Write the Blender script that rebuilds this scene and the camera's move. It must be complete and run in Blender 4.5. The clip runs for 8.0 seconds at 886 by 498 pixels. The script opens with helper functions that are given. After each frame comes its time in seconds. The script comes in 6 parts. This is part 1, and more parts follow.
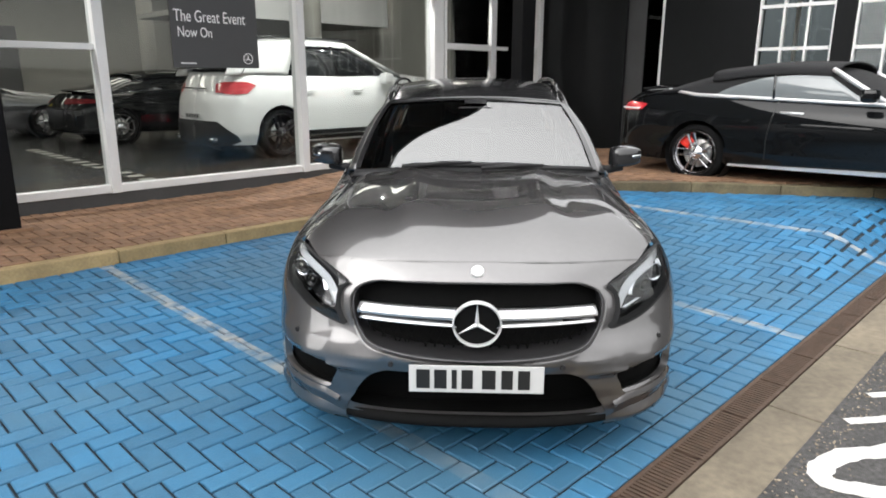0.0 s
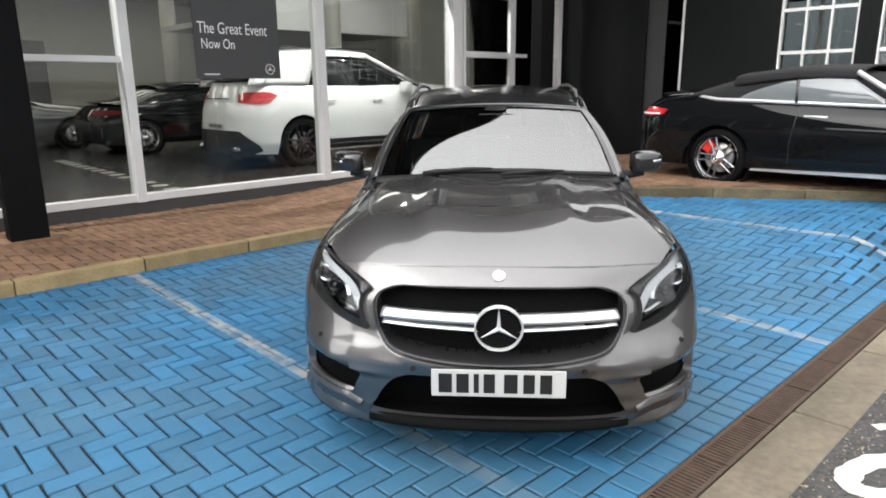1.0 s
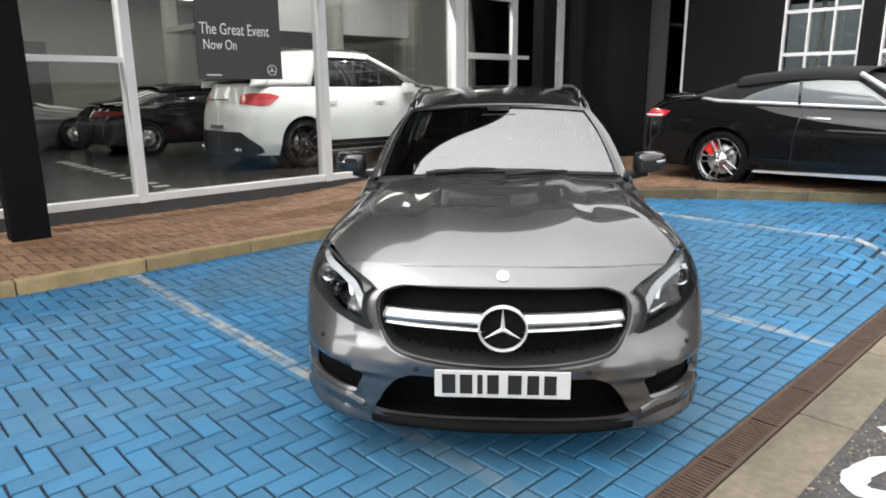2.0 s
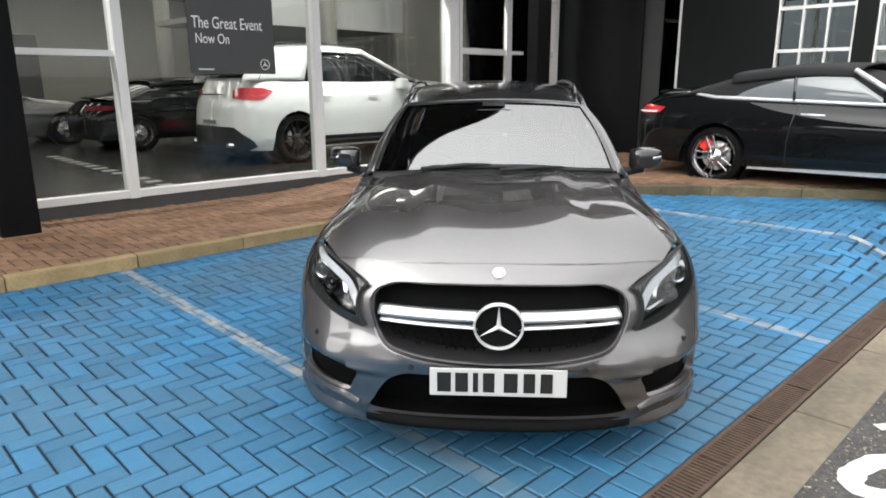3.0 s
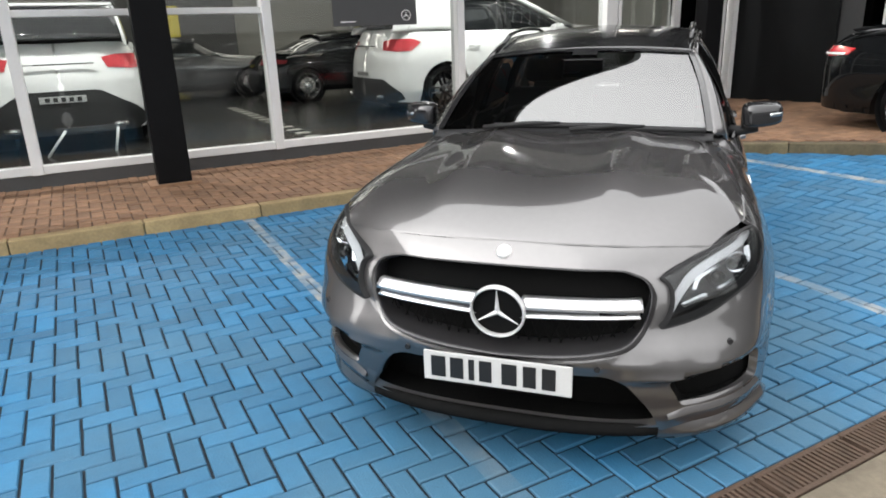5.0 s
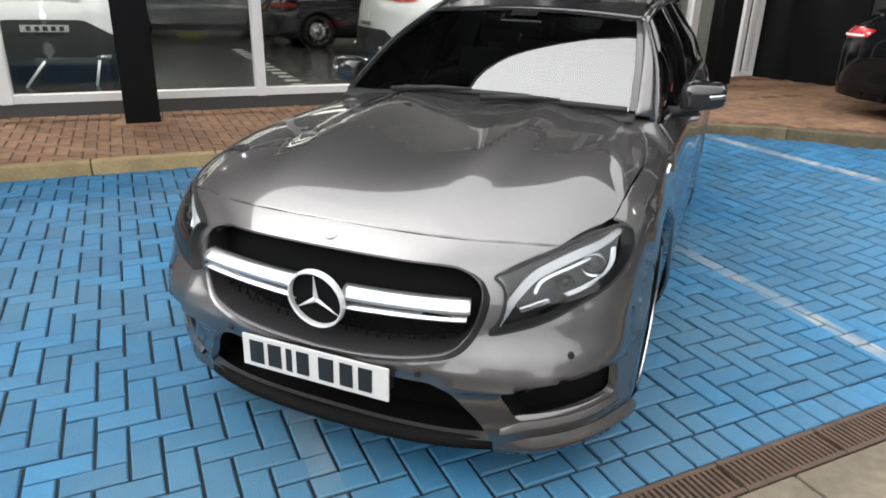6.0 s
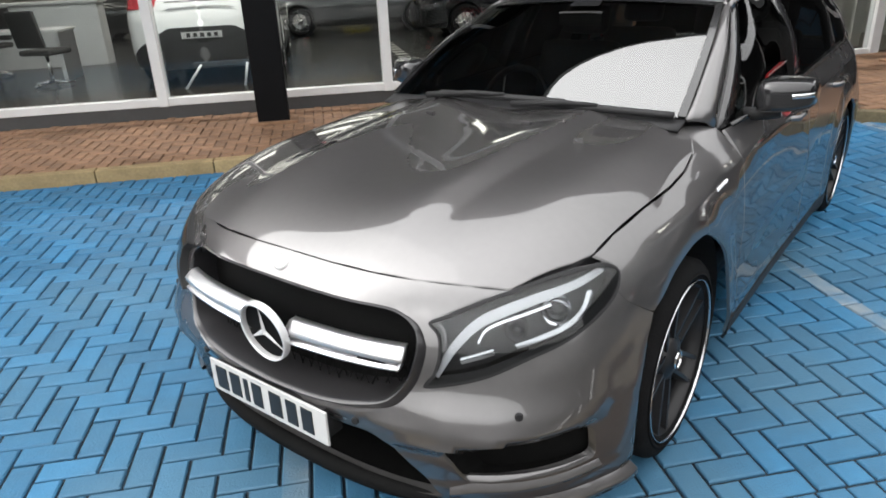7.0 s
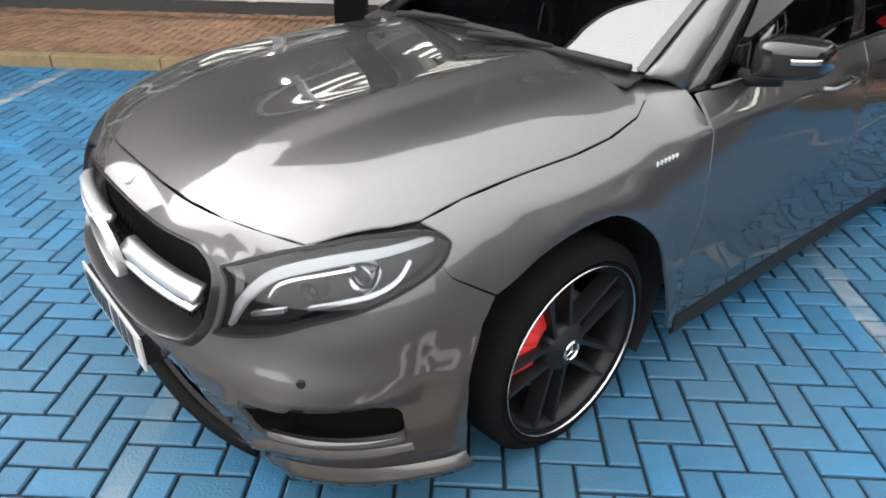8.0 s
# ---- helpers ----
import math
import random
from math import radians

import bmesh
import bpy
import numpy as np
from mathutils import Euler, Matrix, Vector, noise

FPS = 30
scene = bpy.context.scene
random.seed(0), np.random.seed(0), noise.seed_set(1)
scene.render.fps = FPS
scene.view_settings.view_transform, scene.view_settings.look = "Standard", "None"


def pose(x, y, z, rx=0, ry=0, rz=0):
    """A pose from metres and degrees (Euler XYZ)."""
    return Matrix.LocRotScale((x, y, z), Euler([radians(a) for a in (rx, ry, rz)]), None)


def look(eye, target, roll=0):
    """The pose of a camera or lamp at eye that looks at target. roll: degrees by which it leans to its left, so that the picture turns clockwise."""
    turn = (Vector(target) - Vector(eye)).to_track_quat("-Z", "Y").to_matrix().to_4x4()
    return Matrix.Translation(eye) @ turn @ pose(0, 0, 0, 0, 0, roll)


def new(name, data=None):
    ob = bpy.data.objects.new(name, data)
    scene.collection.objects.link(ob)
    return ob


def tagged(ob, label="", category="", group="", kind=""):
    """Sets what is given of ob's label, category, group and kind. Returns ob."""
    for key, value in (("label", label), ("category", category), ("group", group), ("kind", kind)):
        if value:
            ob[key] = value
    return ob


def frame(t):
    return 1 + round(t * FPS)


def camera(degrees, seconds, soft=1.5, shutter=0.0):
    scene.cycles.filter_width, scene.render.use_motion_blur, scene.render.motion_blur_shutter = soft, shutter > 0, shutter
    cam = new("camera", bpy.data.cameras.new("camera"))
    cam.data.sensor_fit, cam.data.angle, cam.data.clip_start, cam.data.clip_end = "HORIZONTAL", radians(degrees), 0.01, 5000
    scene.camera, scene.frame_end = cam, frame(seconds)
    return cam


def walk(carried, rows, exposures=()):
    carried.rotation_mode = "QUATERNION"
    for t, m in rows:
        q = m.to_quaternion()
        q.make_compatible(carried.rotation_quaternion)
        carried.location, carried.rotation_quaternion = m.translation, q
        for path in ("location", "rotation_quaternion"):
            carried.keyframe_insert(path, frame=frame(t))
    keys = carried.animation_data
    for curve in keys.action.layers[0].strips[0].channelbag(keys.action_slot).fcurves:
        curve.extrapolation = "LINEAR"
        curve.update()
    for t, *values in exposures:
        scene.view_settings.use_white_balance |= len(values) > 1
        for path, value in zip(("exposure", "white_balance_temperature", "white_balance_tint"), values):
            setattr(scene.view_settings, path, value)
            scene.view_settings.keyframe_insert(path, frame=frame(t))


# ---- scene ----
cam = camera(67.0, 8.0, soft=1.8)
PATH = [
    (0, (0.842, 0.009, 1.573), (2.223, 1.369, 1.078), 0.2),
    (0.5, (0.823, -0.003, 1.564), (2.212, 1.376, 1.150), 0.2),
    (1, (0.821, -0.002, 1.567), (2.164, 1.403, 1.095), -0.5),
    (2.5, (0.829, 0.030, 1.550), (2.173, 1.437, 1.087), -0.3),
    (3, (0.841, 0.044, 1.550), (2.194, 1.436, 1.072), -0.2),
    (3.5, (0.858, 0.053, 1.539), (2.219, 1.418, 1.002), -0.7),
    (4, (0.982, -0.006, 1.536), (2.193, 1.495, 1.008), -1.4),
    (5.5, (1.863, -0.180, 1.562), (2.678, 1.526, 0.908), -1.2),
    (6, (2.212, -0.186, 1.539), (3.011, 1.496, 0.811), 1.7),
    (6.5, (2.547, -0.162, 1.562), (3.134, 1.567, 0.744), -1.0),
    (7, (2.880, -0.150, 1.596), (3.188, 1.670, 0.827), -2.6),
    (7.5, (3.243, -0.025, 1.586), (3.554, 1.724, 0.670), 2.1),
    (8, (3.627, 0.014, 1.569), (3.572, 1.763, 0.600), 1.3),
]
walk(cam, [(t, look(eye, target, roll)) for t, eye, target, roll in PATH], ((0, 0.03), (5.5, 0.08), (7, 0.10), (8, 0.17)))

# ---- sky and sun: bright overcast ----
CLOUD_LOW, CLOUD_HIGH = 12.5, 23.0
world = bpy.data.worlds.new("overcast_sky")
scene.world = world
world.use_nodes = True
wn = world.node_tree
wn.nodes.clear()
w_out = wn.nodes.new("ShaderNodeOutputWorld")
w_bg = wn.nodes.new("ShaderNodeBackground")
w_sky = wn.nodes.new("ShaderNodeTexSky")
w_hsv = wn.nodes.new("ShaderNodeHueSaturation")
w_sky.sky_type = "NISHITA"
w_sky.sun_disc = False
w_sky.sun_elevation, w_sky.sun_rotation = radians(38), radians(274)
w_sky.air_density, w_sky.dust_density = 1.0, 4.0
w_hsv.inputs["Saturation"].default_value = 0.12
w_bg.inputs["Strength"].default_value = 0.12
wn.links.new(w_sky.outputs[0], w_hsv.inputs["Color"])
# cloud layer: white, brighter overhead and towards the veiled sun in the west
SUN_FROM = Vector((-0.79, 0.06, 0.62)).normalized()
w_tc = wn.nodes.new("ShaderNodeTexCoord")
w_sep = wn.nodes.new("ShaderNodeSeparateXYZ")
w_map = wn.nodes.new("ShaderNodeMapRange")
w_map.inputs["From Min"].default_value, w_map.inputs["From Max"].default_value = 0.0, 1.0
w_map.inputs["To Min"].default_value, w_map.inputs["To Max"].default_value = CLOUD_LOW, CLOUD_HIGH
w_dot = wn.nodes.new("ShaderNodeVectorMath")
w_dot.operation = "DOT_PRODUCT"
w_dot.inputs[1].default_value = SUN_FROM
w_side = wn.nodes.new("ShaderNodeMapRange")
w_side.inputs["From Min"].default_value, w_side.inputs["From Max"].default_value = -0.6, 1.0
w_side.inputs["To Min"].default_value, w_side.inputs["To Max"].default_value = 0.65, 1.2
w_mul = wn.nodes.new("ShaderNodeMath")
w_mul.operation = "MULTIPLY"
w_add = wn.nodes.new("ShaderNodeVectorMath")
w_add.operation = "ADD"
wn.links.new(w_tc.outputs["Generated"], w_sep.inputs[0])
wn.links.new(w_tc.outputs["Generated"], w_dot.inputs[0])
wn.links.new(w_dot.outputs["Value"], w_side.inputs["Value"])
wn.links.new(w_sep.outputs[2], w_map.inputs["Value"])
wn.links.new(w_map.outputs[0], w_mul.inputs[0])
wn.links.new(w_side.outputs[0], w_mul.inputs[1])
wn.links.new(w_hsv.outputs[0], w_add.inputs[0])
wn.links.new(w_mul.outputs[0], w_add.inputs[1])
wn.links.new(w_add.outputs[0], w_bg.inputs["Color"])
wn.links.new(w_bg.outputs[0], w_out.inputs["Surface"])
sun = new("sun", bpy.data.lights.new("sun", "SUN"))
sun.data.energy, sun.data.angle, sun.data.color = 1.0, radians(78), (1.0, 0.97, 0.93)
sun.matrix_world = look(SUN_FROM * 20, (0, 0, 0))


# ---- material helpers ----
def material(name, color, rough=0.6, metal=0.0, var=0.12, scale=6.0, bump=0.0, bump_scale=60.0, coat=0.0,
             coords="Object", island=False, per_object=0.0, spec=0.5, fine=0.0):
    m = bpy.data.materials.new(name)
    m.use_nodes = True
    nt = m.node_tree
    b = nt.nodes["Principled BSDF"]
    b.inputs["Roughness"].default_value, b.inputs["Metallic"].default_value = rough, metal
    b.inputs["Coat Weight"].default_value = coat
    b.inputs["Coat Roughness"].default_value = 0.03
    b.inputs["Coat IOR"].default_value = 1.5
    b.inputs["Specular IOR Level"].default_value = spec
    tc = nt.nodes.new("ShaderNodeTexCoord")
    col = nt.nodes.new("ShaderNodeRGB")
    col.outputs[0].default_value = (*color, 1)
    last = col.outputs[0]

    def scaled(socket, lo, hi, inp):
        r = nt.nodes.new("ShaderNodeMapRange")
        r.inputs["To Min"].default_value, r.inputs["To Max"].default_value = lo, hi
        nt.links.new(inp, r.inputs["Value"])
        mx = nt.nodes.new("ShaderNodeVectorMath")
        mx.operation = "SCALE"
        nt.links.new(socket, mx.inputs[0])
        nt.links.new(r.outputs[0], mx.inputs["Scale"])
        return mx.outputs[0]

    if var:
        for sc, amount in ((scale, var), (scale * 9, var * (0.6 + fine))):
            n = nt.nodes.new("ShaderNodeTexNoise")
            n.inputs["Scale"].default_value, n.inputs["Detail"].default_value = sc, 4
            nt.links.new(tc.outputs[coords], n.inputs["Vector"])
            last = scaled(last, 1 - amount * 1.6, 1 + amount * 1.6, n.outputs["Fac"])
    if per_object:
        info = nt.nodes.new("ShaderNodeNewGeometry" if island else "ShaderNodeObjectInfo")
        last = scaled(last, 1 - per_object, 1 + per_object, info.outputs["Random Per Island" if island else "Random"])
    nt.links.new(last, b.inputs["Base Color"])
    if bump:
        n = nt.nodes.new("ShaderNodeTexNoise")
        n.inputs["Scale"].default_value, n.inputs["Detail"].default_value = bump_scale, 5
        nt.links.new(tc.outputs[coords], n.inputs["Vector"])
        bp = nt.nodes.new("ShaderNodeBump")
        bp.inputs["Strength"].default_value, bp.inputs["Distance"].default_value = bump, 0.01
        nt.links.new(n.outputs["Fac"], bp.inputs["Height"])
        nt.links.new(bp.outputs[0], b.inputs["Normal"])
    return m


def glass(name, tint, ior=1.5, rough=0.0):
    m = bpy.data.materials.new(name)
    m.use_nodes = True
    nt = m.node_tree
    nt.nodes.clear()
    out = nt.nodes.new("ShaderNodeOutputMaterial")
    mix = nt.nodes.new("ShaderNodeMixShader")
    tr = nt.nodes.new("ShaderNodeBsdfTransparent")
    gl = nt.nodes.new("ShaderNodeBsdfGlossy")
    fr = nt.nodes.new("ShaderNodeFresnel")
    tr.inputs["Color"].default_value = (*tint, 1)
    gl.inputs["Roughness"].default_value = rough
    fr.inputs["IOR"].default_value = ior
    nt.links.new(fr.outputs[0], mix.inputs["Fac"])
    nt.links.new(tr.outputs[0], mix.inputs[1])
    nt.links.new(gl.outputs[0], mix.inputs[2])
    nt.links.new(mix.outputs[0], out.inputs["Surface"])
    return m


def glow(name, color, strength):
    m = bpy.data.materials.new(name)
    m.use_nodes = True
    b = m.node_tree.nodes["Principled BSDF"]
    b.inputs["Base Color"].default_value = (*color, 1)
    b.inputs["Emission Color"].default_value = (*color, 1)
    b.inputs["Emission Strength"].default_value = strength
    return m


M_PAINT = material("dark_grey_metallic_paint", (0.147, 0.142, 0.143), 0.42, 0.92, 0.03, 40, coat=1.0, spec=0.15)
M_PAINT.node_tree.nodes["Principled BSDF"].inputs["Coat IOR"].default_value = 1.68
M_PAINT.node_tree.nodes["Principled BSDF"].inputs["Specular Tint"].default_value = (0.1, 0.1, 0.1, 1)
M_PAINT.node_tree.nodes["Principled BSDF"].inputs["Coat Roughness"].default_value = 0.035
# Body-coloured grille frame; its shade is put into this darker colour
M_SHADED_FRAME = material("shaded_grille_frame", (0.035, 0.034, 0.036), 0.3, 0.4, 0.1, 20, coat=0.5)
M_BLACK_GLOSS = material("gloss_black_trim", (0.012, 0.012, 0.013), 0.18, 0, 0.1, 20, coat=0.6)
M_BLACK_PLASTIC = material("black_plastic", (0.014, 0.014, 0.015), 0.6, 0, 0.15, 30, bump=0.1, bump_scale=300, spec=0.3)
M_RUBBER = material("tyre_rubber", (0.008, 0.008, 0.0083), 0.9, 0, 0.25, 12, bump=0.2, bump_scale=120, spec=0.06)
M_CHROME = material("chrome", (0.86, 0.86, 0.87), 0.08, 1.0, 0.03, 20)
M_SATIN = material("satin_silver", (0.72, 0.72, 0.73), 0.3, 0.85, 0.05, 20)
M_RIM = material("black_alloy", (0.008, 0.008, 0.009), 0.45, 0.0, 0.1, 20, spec=0.35)
M_MACHINED = material("machined_alloy", (0.6, 0.6, 0.61), 0.22, 1.0, 0.06, 30)
M_CALIPER = material("red_caliper_paint", (0.78, 0.028, 0.015), 0.35, 0, 0.08, 20, coat=0.4)
M_DISC = material("brake_disc_steel", (0.35, 0.34, 0.33), 0.35, 1.0, 0.12, 15)
M_SCREEN = glass("windscreen_glass", (0.5, 0.53, 0.52), 3.2)
M_SIDEGLASS = glass("tinted_side_glass", (0.16, 0.17, 0.17), 1.6)
M_LENS = glass("clear_lens", (0.86, 0.88, 0.89), 1.55)
M_SHOPGLASS = glass("shop_window_glass", (0.86, 0.88, 0.87), 1.38)
M_FARGLASS = glass("tinted_far_glass", (0.34, 0.36, 0.37), 1.4)
M_INTERIOR = material("black_interior_leather", (0.022, 0.021, 0.021), 0.6, 0, 0.2, 20, bump=0.15, bump_scale=150)
M_PLATE = material("white_plate", (0.46, 0.46, 0.45), 0.4, 0, 0.03, 30)
M_CHAR = material("plate_black", (0.01, 0.01, 0.01), 0.4, 0, 0.05, 30)
M_REFLECTOR = material("lamp_reflector", (0.75, 0.76, 0.78), 0.12, 1.0, 0.08, 30)
M_DRL = material("white_light_guide", (0.68, 0.69, 0.71), 0.25, 0.0, 0.03, 30, coat=1.0)
M_LAMPBODY = material("lamp_housing", (0.03, 0.03, 0.032), 0.3, 0.3, 0.3, 40)
M_VOID = material("deep_black_mesh", (0.004, 0.004, 0.004), 0.8, 0, 0.2, 40, spec=0.1)
M_WHITE = material("white_car_paint", (0.72, 0.72, 0.71), 0.3, 0, 0.02, 5, coat=1.0)
M_BLACKPAINT = material("black_car_paint", (0.006, 0.0065, 0.007), 0.3, 0.0, 0.1, 30, coat=0.7, spec=0.0)
M_DARKPAINT = material("dark_grey_paint", (0.03, 0.031, 0.033), 0.3, 0.3, 0.1, 30, coat=1.0)
M_TAIL = material("red_tail_lens", (0.55, 0.02, 0.03), 0.12, 0, 0.2, 60, coat=1.0)
M_TAIL_PALE = material("pale_red_tail_lens", (0.5, 0.06, 0.07), 0.1, 0, 0.35, 40, coat=1.0)
M_TAIL_DULL = material("dark_red_tail_lens", (0.09, 0.008, 0.01), 0.5, 0, 0.3, 40, spec=0.1)
M_SOFTTOP = material("black_fabric_roof", (0.008, 0.008, 0.009), 0.95, 0, 0.2, 60, bump=0.3, bump_scale=400)

M_FRAME = material("white_powder_coated_frame", (0.66, 0.66, 0.655), 0.4, 0, 0.05, 4)
M_CLAD = material("anthracite_cladding", (0.0075, 0.008, 0.0085), 0.6, 0, 0.15, 1.5, coords="Generated", spec=0.12)
M_BRIGHT = material("bright_aluminium_trim", (0.62, 0.62, 0.62), 0.4, 0.35, 0.03, 20)
M_POST = material("black_steel_post", (0.005, 0.005, 0.0055), 0.6, 0, 0.2, 5, spec=0.08)
M_CANOPY = material("dark_soffit", (0.03, 0.031, 0.032), 0.6, 0, 0.15, 2)
M_KERB = material("sandy_kerb_stone", (0.27, 0.2, 0.1), 0.9, 0, 0.3, 5, bump=0.5, bump_scale=90, per_object=0.15)
# Darker brown stone for the right-hand kerb
M_KERB_DARK = material("dark_brown_kerb_stone", (0.10, 0.082, 0.046), 0.9, 0, 0.45, 4, bump=0.5, bump_scale=90, per_object=0.25)
M_PAVE = material("red_brown_block", (0.185, 0.103, 0.058), 0.85, 0, 0.3, 9, bump=0.5, bump_scale=80, per_object=0.22)
M_PAVE_REST = material("red_brown_block_far", (0.185, 0.103, 0.058), 0.85, 0, 0.3, 9, bump=0.5, bump_scale=80, per_object=0.22, island=True)
M_CONCRETE = material("worn_concrete_slab", (0.148, 0.124, 0.089), 0.85, 0, 0.42, 2.6, bump=0.5, bump_scale=70, per_object=0.08)
M_IRON = material("rusty_drain_iron", (0.075, 0.048, 0.033), 0.75, 0.2, 0.35, 12, bump=0.6, bump_scale=120)
M_TARMAC = material("wet_looking_tarmac", (0.048, 0.0465, 0.045), 0.75, 0, 0.5, 5, bump=1.0, bump_scale=140, fine=0.9)
M_ROADPAINT = material("worn_white_road_paint", (0.5, 0.49, 0.47), 0.8, 0, 0.25, 9, bump=0.5, bump_scale=140)
M_SHOPFLOOR = material("showroom_floor_tile", (0.03, 0.029, 0.028), 0.22, 0, 0.15, 3)
M_SHOPWALL = material("showroom_wall", (0.27, 0.265, 0.24), 0.8, 0, 0.08, 2)
M_SHOPDARK = material("dark_showroom_panel", (0.05, 0.05, 0.05), 0.6, 0, 0.15, 3)
M_VINYL = material("dark_grey_window_vinyl", (0.045, 0.046, 0.048), 0.5, 0, 0.05, 5)
M_LETTER = material("white_vinyl_letters", (0.8, 0.8, 0.8), 0.5, 0, 0.02, 5)
M_YELLOW = material("yellow_display_panel", (0.6, 0.5, 0.06), 0.6, 0, 0.1, 5)
M_BLOCKER = material("dark_sky_blocker", (0.06, 0.062, 0.058), 0.8, 0, 0.25, 0.6)
M_TUBE = glow("ceiling_light_panel", (1.0, 0.95, 0.86), 7.0)


def paver_material(name, island):
    """Blue-painted block: two scales of wear, painted shade before the parked car, pale worn bay lines at fixed places
    of the forecourt.
    """
    m = material(name, (0.016, 0.122, 0.245), 0.62, 0, 0.22, 2.2, bump=0.35, bump_scale=110, coords="Object", per_object=0.26, island=island)
    nt = m.node_tree
    b = nt.nodes["Principled BSDF"]
    base = b.inputs["Base Color"].links[0].from_socket
    geo = nt.nodes.new("ShaderNodeNewGeometry")
    sep = nt.nodes.new("ShaderNodeSeparateXYZ")
    nt.links.new(geo.outputs["Position"], sep.inputs[0])

    def math_node(op, a, bb, cc=None):
        n = nt.nodes.new("ShaderNodeMath")
        n.operation = op
        for i, v in enumerate((a, bb, cc)):
            if v is None:
                continue
            if isinstance(v, (int, float)):
                n.inputs[i].default_value = v
            else:
                nt.links.new(v, n.inputs[i])
        return n.outputs[0]

    wear = nt.nodes.new("ShaderNodeTexNoise")
    wear.inputs["Scale"].default_value, wear.inputs["Detail"].default_value = 7.0, 6
    nt.links.new(geo.outputs["Position"], wear.inputs["Vector"])
    total = None
    for x0, slope in ((2.62, 0.02), (5.16, 0.07), (7.60, -0.01), (0.05, 0.0)):
        dx = math_node("SUBTRACT", sep.outputs[0], math_node("MULTIPLY_ADD", sep.outputs[1], slope, x0))
        near = math_node("LESS_THAN", math_node("ABSOLUTE", dx, None), 0.047)
        total = near if total is None else math_node("MAXIMUM", total, near)
    worn = math_node("MULTIPLY", total, math_node("MULTIPLY_ADD", wear.outputs["Fac"], 2.6, -0.75))
    clampn = nt.nodes.new("ShaderNodeClamp")
    nt.links.new(worn, clampn.inputs[0])
    mix = nt.nodes.new("ShaderNodeMix")
    mix.data_type = "RGBA"
    nt.links.new(clampn.outputs[0], mix.inputs["Factor"])
    nt.links.new(base, mix.inputs["A"])
    mix.inputs["B"].default_value = (0.34, 0.33, 0.30, 1)
    # patches where the blue has rubbed down to the grey block, darkened for shade
    rub_and_shade = nt.nodes.new("ShaderNodeTexNoise")
    rub_and_shade.inputs["Scale"].default_value, rub_and_shade.inputs["Detail"].default_value = 0.9, 9
    nt.links.new(geo.outputs["Position"], rub_and_shade.inputs["Vector"])
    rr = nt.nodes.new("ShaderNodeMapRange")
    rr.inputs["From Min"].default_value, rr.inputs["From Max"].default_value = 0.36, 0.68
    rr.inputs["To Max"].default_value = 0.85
    # strongest mid-forecourt, where cars turn in; also paints the shade before the parked car
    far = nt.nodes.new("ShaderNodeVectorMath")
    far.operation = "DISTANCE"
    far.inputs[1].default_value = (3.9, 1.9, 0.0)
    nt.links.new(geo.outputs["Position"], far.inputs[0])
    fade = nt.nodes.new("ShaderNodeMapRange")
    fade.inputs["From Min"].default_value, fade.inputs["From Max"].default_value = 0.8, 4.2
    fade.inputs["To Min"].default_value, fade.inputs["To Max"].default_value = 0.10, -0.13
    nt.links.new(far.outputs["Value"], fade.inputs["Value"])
    nt.links.new(math_node("ADD", rub_and_shade.outputs["Fac"], fade.outputs[0]), rr.inputs["Value"])
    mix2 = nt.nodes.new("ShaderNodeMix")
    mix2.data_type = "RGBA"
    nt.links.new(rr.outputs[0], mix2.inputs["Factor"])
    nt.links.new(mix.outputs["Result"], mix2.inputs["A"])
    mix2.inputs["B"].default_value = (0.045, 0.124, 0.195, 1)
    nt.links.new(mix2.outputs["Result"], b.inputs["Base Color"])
    return m


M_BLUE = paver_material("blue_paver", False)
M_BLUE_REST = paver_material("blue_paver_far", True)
M_JOINT_BROWN = material("brown_joint_sand", (0.075, 0.044, 0.027), 0.9, 0, 0.3, 10, bump=0.4, bump_scale=150)
M_JOINT = material("dark_joint_sand", (0.006, 0.013, 0.020), 0.9, 0, 0.3, 10, bump=0.4, bump_scale=150)


# ---- mesh helpers ----
def mesh_of(name, verts, faces, mat, smooth=False, normals=None):
    me = bpy.data.meshes.new(name)
    me.from_pydata([tuple(v) for v in verts], [], faces)
    me.materials.append(mat)
    if smooth:
        me.polygons.foreach_set("use_smooth", [True] * len(me.polygons))
    me.update()
    if normals is not None:
        me.normals_split_custom_set_from_vertices([tuple(n) for n in normals])
    return me


def piece(name, verts, faces, mat, parent=None, label="", smooth=False, normals=None):
    ob = new(name, mesh_of(name, verts, faces, mat, smooth, normals))
    ob.parent = parent
    if label:
        ob["label"] = label
    return ob


def part(name, bm, mat, parent=None, label="", smooth=False):
    me = bpy.data.meshes.new(name)
    bmesh.ops.recalc_face_normals(bm, faces=bm.faces)
    bm.to_mesh(me)
    bm.free()
    me.materials.append(mat)
    if smooth:
        me.polygons.foreach_set("use_smooth", [True] * len(me.polygons))
    ob = new(name, me)
    ob.parent = parent
    if label:
        ob["label"] = label
    return ob


